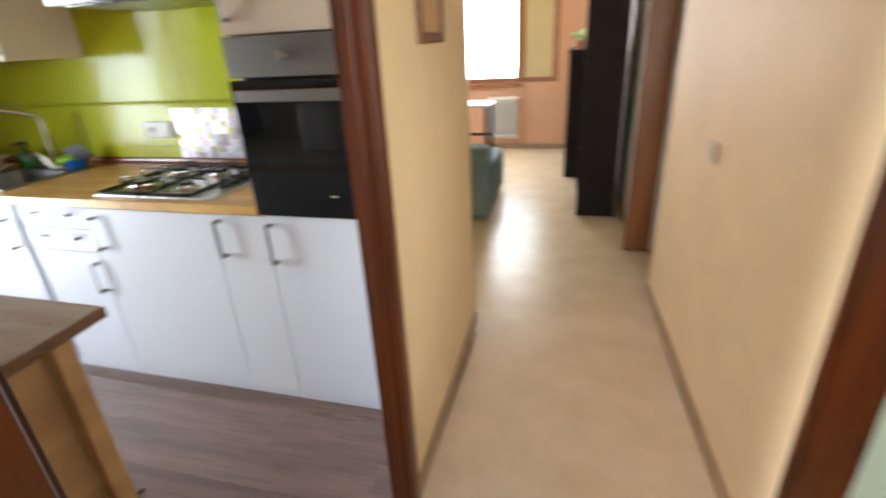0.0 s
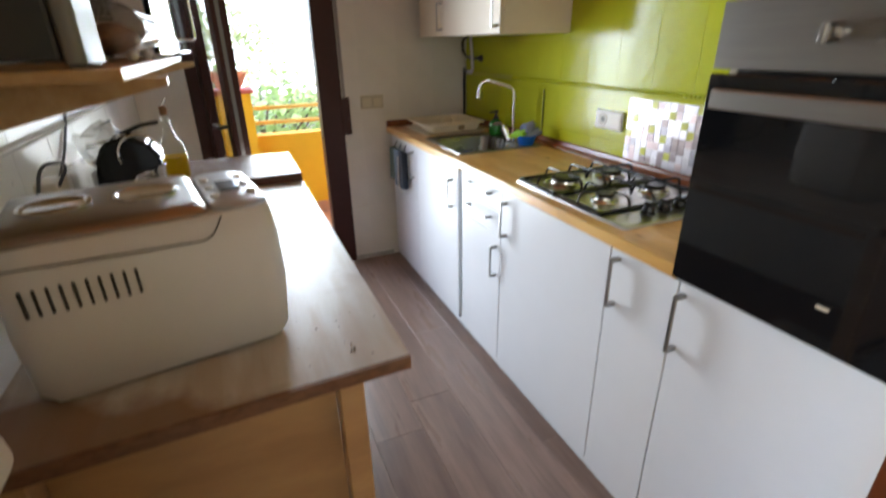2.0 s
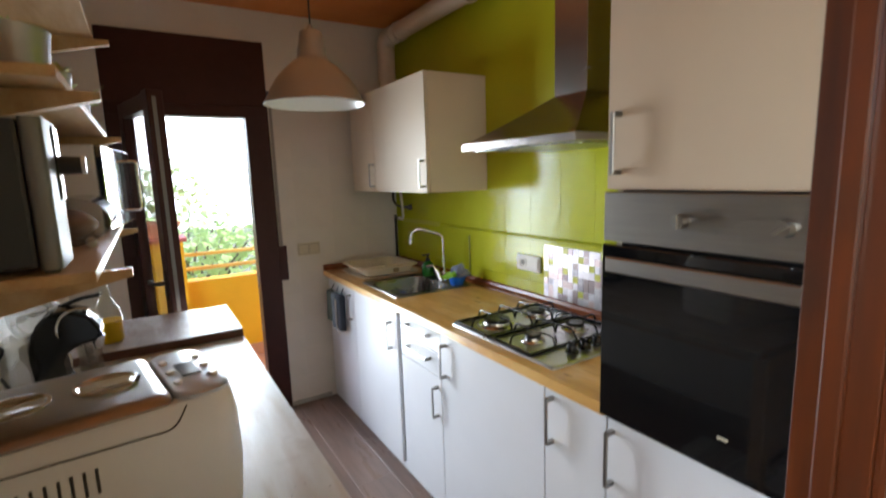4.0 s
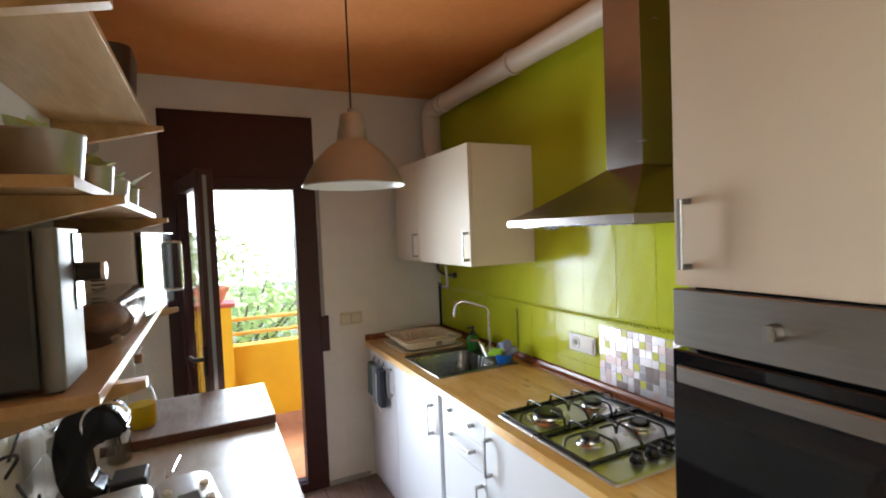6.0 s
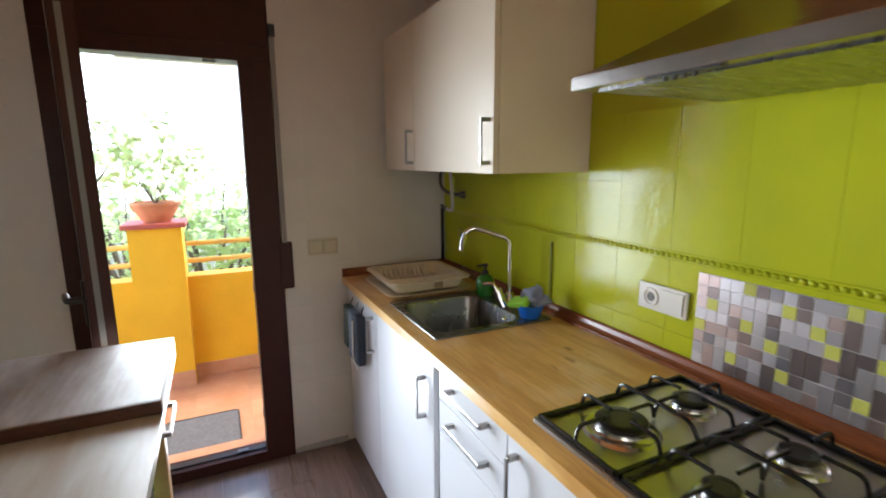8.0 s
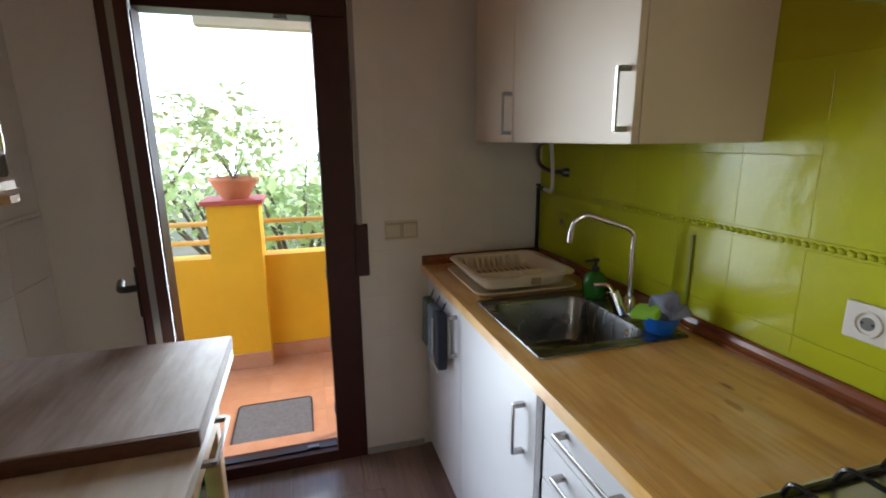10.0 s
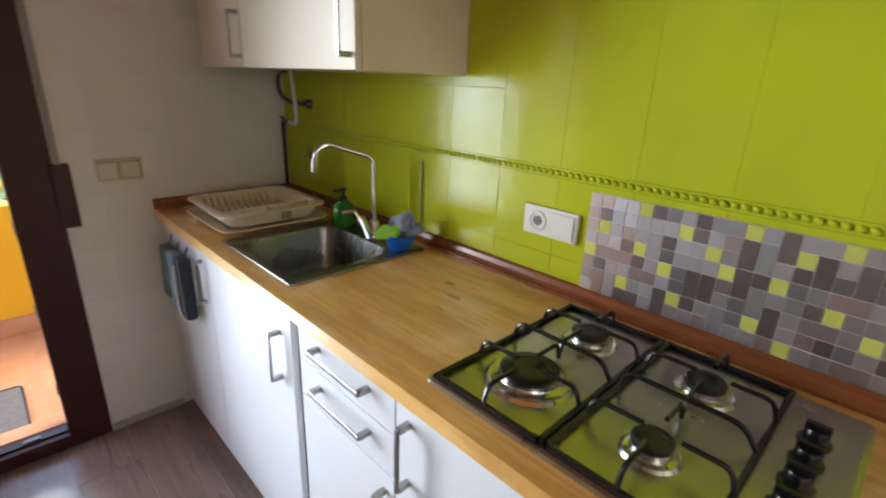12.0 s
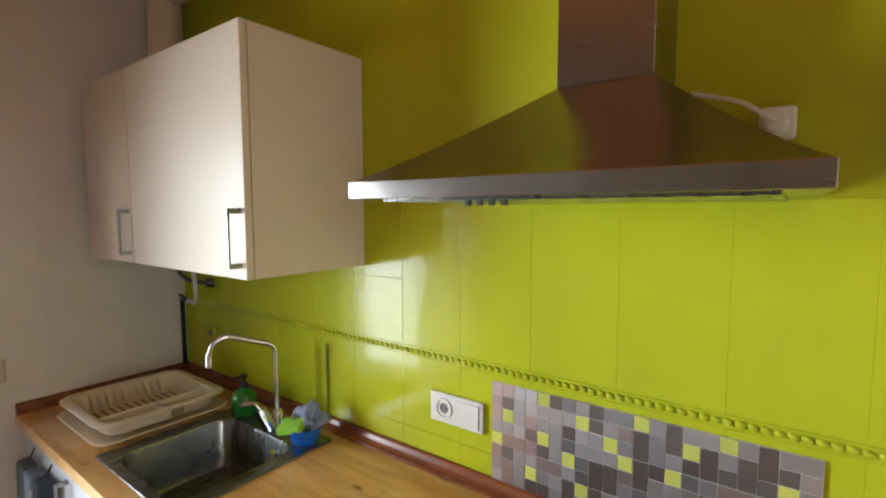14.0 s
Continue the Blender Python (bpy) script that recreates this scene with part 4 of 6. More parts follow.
for x, m, lab, w in ((0.180, M_MITT, "grey-green pot holder hanging on the cabinet front", 0.040), (0.268, M_MITT3, "grey-blue pot holder hanging on the cabinet front", 0.036), (0.352, M_MITT2, "dark blue pot holder hanging on the cabinet front", 0.036)):
    h = thing("pot_holder", (x, -0.59, 0.8), lab, "pot holder", "pot holders")
    part("pad", crumple(box(B(), x - w, x + w, -0.612 , -0.572, 0.60 if x < 0.2 else 0.575, 0.80, 0.010, 3), 0.006, 16, x * 9), m, h, smooth=True)
    if m is M_MITT2:
        part("strap", tube(B(), arc([(x - 0.022, -0.616, 0.77), (x - 0.026, -0.618, 0.60), (x - 0.020, -0.600, 0.54)], 0.03, 5), 0.004, 8), M_WHITECOTTON, h, "thin white hanging strap", True)
    part("loop", tube(B(), arc([(x - 0.01, -0.585, 0.80), (x, -0.567, 0.84), (x + 0.01, -0.585, 0.80)], 0.01, 4), 0.002, 6), m, h)

# ---- table side ----
table = thing("kitchen_table", (1.5, -1.58, 0), "birch kitchen table with a worn pale top and drawers", "kitchen table")
part("tabletop", prism(B(), [(0.70, -1.27), (2.404, -1.27), (2.434, -1.89), (0.70, -1.89)], "z", 0.872, 0.898), M_TABLEWOOD, table)
part("top_edge", prism(B(), [(2.404, -1.27), (2.411, -1.27), (2.441, -1.89), (2.434, -1.89)], "z", 0.8725, 0.8975), M_TABLEEDGE, table, "dark brown sawn edge")
part("end_panel", box(B(), 2.345, 2.36, -1.83, -1.398, 0.41, 0.8715), M_BIRCH, table)
for x in (0.75, 2.375):
    for y in (-1.34 if x < 1 else -1.375, -1.855):
        part("leg", box(B(), x - 0.024, x + 0.024, y - 0.022, y + 0.022, 0.345, 0.8715, 0.003), M_BIRCH, table)
        part("foot", box(B(), x - 0.024, x + 0.024, y - 0.022, y + 0.022, 0, 0.345, 0.003), M_TABLEEDGE, table, "dark brown lower leg")
part("front_rail", box(B(), 0.78, 2.30, -1.445, -1.425, 0.80, 0.8715), M_BIRCH, table)
dr = part("drawer", box(B(), 0.79, 1.11, -1.32, -1.302, 0.752, 0.8705, 0.002), M_BIRCH, table)
hb = B()
box(hb, 0.86, 1.04, -1.275, -1.267, 0.786, 0.798, 0.002)
for u in (0.866, 1.034):
    box(hb, u - 0.006, u + 0.006, -1.302, -1.275, 0.786, 0.798)
part("handle", hb, M_HANDLE, dr)


part("drawer_side", box(B(), 0.785, 0.80, -1.84, -1.32, 0.70, 0.8715), M_BIRCH, table)
part("drawer_side", box(B(), 1.10, 1.115, -1.84, -1.32, 0.70, 0.8715), M_BIRCH, table)
part("shelf_board", box(B(), 0.775, 2.350, -1.85, -1.36, 0.325, 0.358, 0.002), M_TABLEEDGE, table, "dark brown lower shelf")
M_GREENBOX = material("green_translucent_plastic", (0.03, 0.22, 0.07), 0.3)
gb = thing("storage_box", (0.9, -1.45, 0.359), "green plastic box on the lower shelf of the table", "storage box")
part("box", ring_loops(B(), [rrect(0.80, 1.06, -1.62, -1.375, 0.36, 0.02), rrect(0.785, 1.075, -1.635, -1.36, 0.60, 0.025), rrect(0.79, 1.07, -1.63, -1.365, 0.60, 0.025), rrect(0.805, 1.055, -1.615, -1.38, 0.366, 0.02)], True, True), M_GREENBOX, gb)

M_PLAID = material("checked_cloth", (0.55, 0.52, 0.48), 0.9, bump=0.2, bump_scale=200)
n, l = M_PLAID.node_tree.nodes, M_PLAID.node_tree.links
tc, ck = n.new("ShaderNodeTexCoord"), n.new("ShaderNodeTexBrick")
ck.offset = 0.0
ck.inputs["Color1"].default_value, ck.inputs["Color2"].default_value, ck.inputs["Mortar"].default_value = (0.55, 0.52, 0.48, 1), (0.40, 0.37, 0.36, 1), (0.03, 0.02, 0.04, 1)
ck.inputs["Scale"].default_value, ck.inputs["Mortar Size"].default_value, ck.inputs["Brick Width"].default_value, ck.inputs["Row Height"].default_value = 30, 0.05, 0.5, 0.5
mpx = n.new("ShaderNodeMapping")
mpx.inputs["Rotation"].default_value = (radians(90), 0, 0)
l.new(tc.outputs["Object"], mpx.inputs[0])
l.new(mpx.outputs[0], ck.inputs["Vector"])
l.new(ck.outputs["Color"], n["Principled BSDF"].inputs["Base Color"])
pc = thing("tea_towel", (2.22, -1.45, 0.359), "checked black and white tea towel folded on the lower shelf", "tea towel")
part("cloth", crumple(box(B(), 2.10, 2.392, -1.52, -1.325, 0.362, 0.384, 0.009, 3), 0.006, 14, 2), M_PLAID, pc, smooth=True)

M_BOARD = material("worn_greyish_board", (0.40, 0.34, 0.32), 0.50, color2=(0.25, 0.19, 0.165), scale=3.2, stretch=(1.2, 4, 1), gloss=0.25)
blotches(M_BOARD, 20.0, (0.24, 0.18, 0.155), 0.5, 0.66, 0.5, (0.25, 2.4, 1))
M_BOARDEDGE = material("dark_board_edge", (0.13, 0.05, 0.028), 0.5, color2=(0.07, 0.03, 0.02), scale=14, stretch=(3, 3, 8), bump=0.2)
board = thing("cutting_board", (0.92, -1.57, 0.906), "thick worn wooden board lying on the table", "cutting board")
part("board", box(B(), 0.69, 1.132, -1.87, -1.27, 0.899, 0.932, 0.002), M_BOARD, board)
part("edge", box(B(), 1.132, 1.138, -1.87, -1.271, 0.8995, 0.931, 0.001), M_BOARDEDGE, board, "dark brown end edge")

M_CRUMB = material("dark_crumbs", (0.05, 0.025, 0.012), 0.9)
bm = B()
for i in range(15):
    a, b = rng.uniform(2.2, 2.385), rng.uniform(-1.45, -1.29)
    if i > 10:
        a, b = rng.uniform(2.33, 2.36), rng.uniform(-1.37, -1.35)
    sz = rng.uniform(0.0009, 0.0019)
    bmesh.ops.create_icosphere(bm, subdivisions=1, radius=sz, matrix=Matrix.Translation((a, b, 0.8982 + sz * 0.6)))
tagged(make("crumbs", bm, M_CRUMB), "scattered dark crumbs on the table top", "crumbs", kind="stuff")


def wall_shelf(x0, x1, z, label, deep=0.30):
    y = -1.95 + deep
    s = thing("wall_shelf", (x0, -1.8, z), label, "shelf", "wall shelves")
    part("shelf_board", box(B(), x0, x1, -1.949, y, z - 0.020, z, 0.001), M_SHELF, s)
    for x in (x0 + 0.10, x1 - 0.16):
        part("bracket", prism(B(), [(-1.949, z - 0.021), (y + 0.05, z - 0.021), (y + 0.05, z - 0.036), (-1.949, z - 0.12)], "x", x, x + 0.034), M_SHELF, s)
    return s


wall_shelf(0.74, 2.12, 2.075, "high pine wall shelf with a dark bin on it")
wall_shelf(0.79, 2.10, 1.715, "pine wall shelf lined with metal plant pots")
wall_shelf(0.78, 2.11, 1.365, "pine wall shelf carrying a microwave and a small appliance", 0.315)

M_FROST = material("satin_white_plastic", (0.74, 0.715, 0.71), 0.33, spots=0.03, scale=4)
breadmaker = thing("bread_maker", (2.03, -1.66, 0.905), "white bread maker with a steel lid and rounded corners", "bread maker")
BMX, BMY = 2.254, -1.443
TURN_BM = Matrix.Translation((BMX, BMY, -0.007)) @ Matrix.Rotation(radians(9.9), 4, "Z")


def bm_part(name, bm, material_, parent, label="", smooth=False):
    bmesh.ops.transform(bm, matrix=TURN_BM, verts=bm.verts)
    return part(name, bm, material_, parent, label, smooth)


W, D = 0.275, 0.385
body_loops = [rrect(-W + 0.012, -0.008, -D + 0.012, -0.01, 0.909, 0.035), rrect(-W, 0.0, -D, 0.0, 0.922, 0.045), rrect(-W - 0.004, 0.008, -D - 0.004, 0.008, 1.02, 0.05), rrect(-W, 0.006, -D, 0.006, 1.11, 0.05), rrect(-W + 0.006, 0.0, -D + 0.004, 0.0, 1.150, 0.05), rrect(-W + 0.014, -0.008, -D + 0.012, -0.008, 1.158, 0.045)]
bm_body = bm_part("body", ring_loops(B(), body_loops, True, True), M_FROST, breadmaker, smooth=True)
lid_loops = [rrect(-W + 0.016, -0.008, -D + 0.012, -0.10, 1.158, 0.02), rrect(-W + 0.012, -0.005, -D + 0.008, -0.098, 1.164, 0.02), rrect(-W + 0.018, -0.012, -D + 0.014, -0.104, 1.172, 0.02), rrect(-W + 0.03, -0.03, -D + 0.03, -0.12, 1.176, 0.02)]
lid = bm_part("lid", ring_loops(B(), lid_loops, True, True), M_STEEL, breadmaker, "brushed steel lid", True)
for cy in (-0.30, -0.175):
    win = bm_part("lid_window", lathe(B(), -0.135, cy, 1.1755, [(0.052, 0.0), (0.052, 0.004), (0.046, 0.005), (0.042, 0.002), (0, 0.002)], 36, squash=0.95), M_CHROME, lid, "oval lid window with a chrome ring", True)
M_PANELSILVER = material("silver_panel", (0.52, 0.54, 0.57), 0.35, metal=0.4)
panel = bm_part("control_panel", ring_loops(B(), [rrect(-W + 0.016, -0.008, -0.096, -0.006, 1.158, 0.035), rrect(-W + 0.014, -0.006, -0.095, -0.004, 1.165, 0.035), rrect(-W + 0.022, -0.014, -0.092, -0.012, 1.169, 0.03)], True, True), M_PANELSILVER, breadmaker, "silver control panel", True)
M_LCD = material("grey_lcd", (0.20, 0.24, 0.28), 0.15)
bm_part("display", box(B(), -0.165, -0.095, -0.066, -0.034, 1.169, 1.172, 0.001), M_LCD, panel)
for px in (-0.072, -0.13, -0.19):
    for py in (-0.020, -0.079):
        bm_part("button", lathe(B(), px, py, 1.169, [(0.011, 0), (0.011, 0.003), (0.009, 0.0045), (0, 0.0045)], 16, squash=0.7), M_WHITEPLASTIC, panel, smooth=True)
M_DARKSLOT = material("dark_slot", (0.05, 0.045, 0.04), 0.8)
for i in range(10):
    y = -0.217 - 0.0152 * i
    sl = bm_part("vent_slot", box(B(), 0.0035, 0.0092, y, y + 0.0042, 1.062, 1.102, 0.001), M_DARKSLOT, bm_body)
bm_part("seam", tube(B(), arc([(0.0065, -0.375, 1.135), (0.0068, -0.105, 1.122), (0.0055, -0.085, 1.157)], 0.03, 6), 0.0012, 6), M_DARKSLOT, bm_body)
for px, py in ((-0.03, -0.035), (-0.03, -0.35), (-0.23, -0.035), (-0.23, -0.35)):
    bm_part("foot", cyl(B(), (px, py, 0.9055), (px, py, 0.918), 0.016, seg=14), M_WHITEPLASTIC, breadmaker)

M_MIRROR = material("mirrored_door_glass", (0.24, 0.26, 0.28), 0.06, metal=1.0)
micro = thing("microwave", (1.1, -1.75, 1.365), "white microwave with a mirrored door and steel bar handle", "microwave")
mbody = part("body", box(B(), 0.89, 1.35, -1.94, -1.665, 1.376, 1.638, 0.004), M_FROST, micro)
part("door", box(B(), 0.892, 1.348, -1.664, -1.645, 1.378, 1.636, 0.004), M_MIRROR, micro)
part("door_handle", tube(B(), arc([(0.95, -1.645, 1.60), (0.95, -1.615, 1.60), (0.95, -1.615, 1.42), (0.95, -1.645, 1.42)], 0.010, 3), 0.0065, 10), M_CHROME, micro, smooth=True)
for i in range(8):
    for j in range(2):
        part("vent_slot", box(B(), 1.3495, 1.3512, -1.78 - 0.055 * j, -1.745 - 0.055 * j, 1.43 + 0.013 * i, 1.435 + 0.013 * i), M_DARKSLOT, mbody)
for px in (0.92, 1.32):
    for py in (-1.91, -1.69):
        part("foot", cyl(B(), (px, py, 1.3655), (px, py, 1.377), 0.012, seg=12), M_BLACKPLASTIC, micro)

micro.location, micro.rotation_euler.z = (1.0885, -1.7164, 1.365), radians(-7.5)

M_DARKGREY = material("dark_grey_metal", (0.035, 0.038, 0.042), 0.45, bump=0.02, bump_scale=100)
app = thing("mini_oven", (2.0, -1.8, 1.366), "small tabletop oven with dark grey sides and a silver front", "mini oven")
part("casing", box(B(), 1.925, 2.085, -1.93, -1.715, 1.376, 1.630, 0.006, 2), M_DARKGREY, app)
M_SATIN = material("satin_silver", (0.22, 0.22, 0.22), 0.5, metal=0.7)
fr = part("front", ring_loops(B(), [rrect(1.923, 2.088, -1.715, -1.682, 1.372, 0.016), rrect(1.923, 2.088, -1.715, -1.682, 1.633, 0.016)], True, True), M_SATIN, app, "satin silver front", True)
part("control_strip", box(B(), 1.935, 1.99, -1.6835, -1.679, 1.49, 1.625, 0.001), M_BLACKGLASS, app)
kb = part("knob", cyl(B(), (1.962, -1.68, 1.555), (1.962, -1.645, 1.555), 0.018, 0.016, seg=20), M_BLACKPLASTIC, app, smooth=True)
part("knob_cap", cyl(B(), (1.962, -1.645, 1.555), (1.962, -1.638, 1.555), 0.0165, seg=20), M_WHITEPLASTIC, kb, smooth=True)
for px in (1.945, 2.065):
    for py in (-1.90, -1.70):
        part("foot", cyl(B(), (px, py, 1.3655), (px, py, 1.377), 0.012, seg=12), M_BLACKPLASTIC, app)

M_BREAD = material("brown_crust", (0.32, 0.16, 0.07), 0.7, spots=0.35, scale=14, bump=0.3)
M_CLEARISH = glass("thin_clear_plastic", (0.86, 0.84, 0.80), 0.08, 0.35)
bb = thing("bread_box", (1.58, -1.72, 1.366), "clear plastic bread box with a brown loaf inside", "bread box")
part("shell", crumple(ring_loops(B(), [[(x, -1.70 + 0.080 * math.cos(a), 1.436 + 0.055 * math.sin(a)) for a in [2 * math.pi * k / 24 for k in range(24)]] for x in (1.42, 1.435, 1.78, 1.80)], True, True), 0.002, 20, 1), M_CLEARISH, bb, smooth=True)
part("loaf", blob(1.57, -1.72, 1.418, 0.14, 0.055, 0.032, 0.01, 12, 4), M_BREAD, bb, smooth=True)
for px in (1.45, 1.70):
    part("foot", blob(px, -1.67, 1.379, 0.013, 0.013, 0.013, 0.001, 5, 0, 2), M_WHITEPLASTIC, bb, smooth=True)
    part("foot", blob(px, -1.77, 1.379, 0.013, 0.013, 0.013, 0.001, 5, 0, 2), M_WHITEPLASTIC, bb, smooth=True)
for x, y, z, r, col, nm, lab in ((1.50, -1.86, 1.445, 0.055, (0.5, 0.02, 0.02), "red_foil", "crumpled red foil snack packet"), (1.43, -1.84, 1.41, 0.042, (0.65, 0.28, 0.04), "orange_foil", "crumpled orange snack packet"), (1.62, -1.87, 1.43, 0.05, (0.6, 0.6, 0.62), "silver_foil", "crumpled silver snack packet")):
    pk = thing("snack_packet", (x, y, 1.366), lab + " on the shelf", "packet", "snack packets")
    part("packet", blob(x, y, z, r * 0.9, r * 0.7, r * 1.15, 0.02, 22, x * 7), material(nm, col, 0.3, metal=0.3), pk)

# plant pots
M_TIN = material("galvanised_tin", (0.46, 0.45, 0.43), 0.38, metal=1.0, spots=0.15, scale=8)
for i, (x, r, h, leaves) in enumerate(((1.86, 0.078, 0.105, 7), (1.55, 0.052, 0.085, 8), (1.28, 0.055, 0.078, 6), (1.06, 0.040, 0.075, 9))):
    y = -1.66 - r - 0.012
    z = 1.716
    p = thing("plant_pot", (x, y, z), "round galvanised metal plant pot on the shelf", "plant pot", "metal plant pots")
    part("pot", lathe(B(), x, y, z, [(0, 0), (r * 0.82, 0), (r * 0.84, 0.004), (r * 0.98, h - 0.006), (r, h - 0.004), (r, h), (r * 0.96, h), (r * 0.93, h - 0.012), (0, h - 0.012)], 36), M_TIN, p, smooth=True)
    part("soil", lathe(B(), x, y, z + h - 0.0115, [(r * 0.92, 0), (r * 0.4, 0.004), (0, 0.005)], 20), M_SOIL, p)
    pl = thing("succulent", (x, y, z + h - 0.01), "small green plant in a metal pot", "plant", "shelf plants")
    bm = B()
    for k in range(leaves * 2):
        leaf(bm, (x + rng.uniform(-0.3, 0.3) * r, y + rng.uniform(-0.3, 0.3) * r, z + h - 0.008), rng.uniform(0.035, 0.075) * (1.5 if i == 3 else 1), rng.uniform(0, 6.28), rng.uniform(0.1, 1.1))
    part("leaves", bm, M_LEAF, pl)
bin_ = thing("storage_bin", (0.92, -1.80, 2.076), "dark rounded bin on the top shelf", "bin")
part("bin", ring_loops(B(), [rrect(0.80, 1.03, -1.92, -1.69, 2.077, 0.05), rrect(0.785, 1.045, -1.935, -1.675, 2.30, 0.05), rrect(0.80, 1.03, -1.92, -1.69, 2.30, 0.045), rrect(0.81, 1.02, -1.91, -1.70, 2.09, 0.045)], True, True), material("dark_brown_plastic", (0.035, 0.02, 0.016), 0.35), bin_, smooth=True)

# coffee machine, bottle and clutter on the table
cm = thing("coffee_machine", (1.40, -1.77, 0.905), "black rounded capsule coffee machine with silver details", "coffee machine")
M_GLOSSBLACK = material("gloss_black_plastic", (0.008, 0.009, 0.011), 0.12)
sh = [(0.02, 0.0), (0.10, 0.0), (0.105, 0.02), (0.07, 0.05), (0.062, 0.13), (0.10, 0.16), (0.155, 0.165), (0.165, 0.195), (0.14, 0.245), (0.09, 0.268), (0.04, 0.262), (0.005, 0.225), (-0.012, 0.15), (-0.005, 0.06)]
bm = prism(B(), [(-1.86 + u, 0.899 + v) for u, v in sh], "x", 1.345, 1.455)
bmesh.ops.bevel(bm, geom=list(bm.edges), offset=0.010, segments=3, affect="EDGES")
part("body", bm, M_GLOSSBLACK, cm, smooth=True)
part("head_ring", tube(B(), [(1.462, -1.745 + 0.055 * math.cos(a), 1.115 + 0.055 * math.sin(a)) for a in [radians(20 + 14 * k) for k in range(14)]], 0.004, 8), M_CHROME, cm, smooth=True)
part("spout", cyl(B(), (1.40, -1.715, 1.03), (1.40, -1.715, 1.07), 0.012, 0.02, seg=16), M_CHROME, cm, smooth=True)
part("lever", tube(B(), arc([(1.35, -1.80, 1.16), (1.38, -1.74, 1.185), (1.42, -1.69, 1.195)], 0.02, 4), 0.006, 8), M_BLACKPLASTIC, cm, smooth=True)
part("drip_tray", box(B(), 1.35, 1.45, -1.75, -1.66, 0.899, 0.935, 0.006, 2), M_BLACKPLASTIC, cm)
part("water_tank", box(B(), 1.35, 1.45, -1.935, -1.865, 0.899, 1.10, 0.015, 3), M_CLEARISH, cm)
M_BAG = glass("crinkled_clear_bag", (0.80, 0.79, 0.77), 0.65, 0.1)
bg = thing("plastic_bag", (1.30, -1.86, 0.9), "crumpled clear plastic bag behind the coffee machine", "bag")
part("bag", blob(1.28, -1.86, 1.10, 0.075, 0.06, 0.09, 0.05, 18, 5), M_BAG, bg, smooth=True)
part("contents", blob(1.26, -1.87, 0.99, 0.06, 0.055, 0.085, 0.03, 14, 6), M_WHITEPLASTIC, bg)
M_OIL = material("golden_oil", (0.60, 0.37, 0.006), 0.3, gloss=0.2)
M_OIL.node_tree.nodes["Principled BSDF"].inputs["Transmission Weight"].default_value = 0.0
M_OIL.node_tree.nodes["Principled BSDF"].inputs["IOR"].default_value = 1.2
ob_ = thing("oil_bottle", (1.0, -1.715, 0.94), "glass bottle half full of golden oil with a cork pourer", "bottle")
bp = [(0, 0), (0.042, 0), (0.046, 0.006), (0.046, 0.095), (0.041, 0.125), (0.020, 0.165), (0.0135, 0.19), (0.0125, 0.232), (0.016, 0.235), (0.016, 0.242), (0.0115, 0.242)]
part("glass", lathe(B(), 1.0, -1.715, 0.933, bp, 32), glass("bottle_glass", (0.96, 0.97, 0.95), 0.02, 0.1), ob_, smooth=True)
part("oil", lathe(B(), 1.0, -1.715, 0.936, [(0, 0), (0.040, 0), (0.0445, 0.006), (0.0445, 0.082), (0, 0.082)], 32), M_OIL, ob_, smooth=True)
part("cork", cyl(B(), (1.0, -1.715, 1.168), (1.0, -1.715, 1.20), 0.0125, 0.014, seg=16), M_BREAD, ob_, smooth=True)
part("pourer", cyl(B(), (1.0, -1.715, 1.20), (1.0, -1.70, 1.225), 0.004, 0.003, seg=10), M_CHROME, ob_, smooth=True)
jar = thing("glass_jar", (1.18, -1.78, 0.905), "small glass jar with metal cutlery", "jar")
part("jar", lathe(B(), 1.20, -1.76, 0.899, [(0, 0), (0.032, 0), (0.035, 0.005), (0.035, 0.10), (0.032, 0.10), (0.031, 0.006), (0, 0.005)], 24), M_CLEARISH, jar, smooth=True)
for k in range(5):
    a = k * 1.3
    part("utensil", tube(B(), [(1.20 + 0.012 * math.cos(a), -1.76 + 0.012 * math.sin(a), 0.915), (1.20 + 0.04 * math.cos(a), -1.76 + 0.035 * math.sin(a), 1.07)], 0.0035, 8), M_CHROME, jar, smooth=True)
whisk = thing("wire_whisk", (1.55, -1.62, 0.905), "coiled metal whisk lying on the table", "whisk")
part("coil", tube(B(), [(1.42 + 0.004 * k, -1.60 + 0.014 * math.cos(k * 1.1), 0.921 + 0.013 * math.sin(k * 1.1)) for k in range(34)], 0.0016, 6), M_CHROME, whisk, smooth=True)
part("handle", tube(B(), [(1.42, -1.60, 0.915), (1.30, -1.585, 0.912)], 0.005, 8), M_CHROME, whisk, smooth=True)

ad = thing("power_strip", (1.62, -1.93, 1.05), "white wall power adapter with plugged cables", "power adapter")
part("block", box(B(), 1.58, 1.68, -1.949, -1.90, 1.02, 1.10, 0.006, 2), M_SWITCH, ad)
part("cable", tube(B(), arc([(1.66, -1.90, 1.09), (1.68, -1.86, 1.15), (1.74, -1.90, 1.16), (1.78, -1.935, 1.0), (1.75, -1.935, 0.93)], 0.05, 6), 0.004, 8), M_BLACKPLASTIC, ad, smooth=True)
part("cable", tube(B(), arc([(1.60, -1.90, 1.05), (1.60, -1.87, 0.98), (1.52, -1.88, 0.94), (1.45, -1.90, 0.95)], 0.04, 6), 0.004, 8), M_BLACKPLASTIC, ad, smooth=True)
wc = thing("cable", (1.86, -1.94, 1.15), "black cable hanging down the tiled wall", "cable")
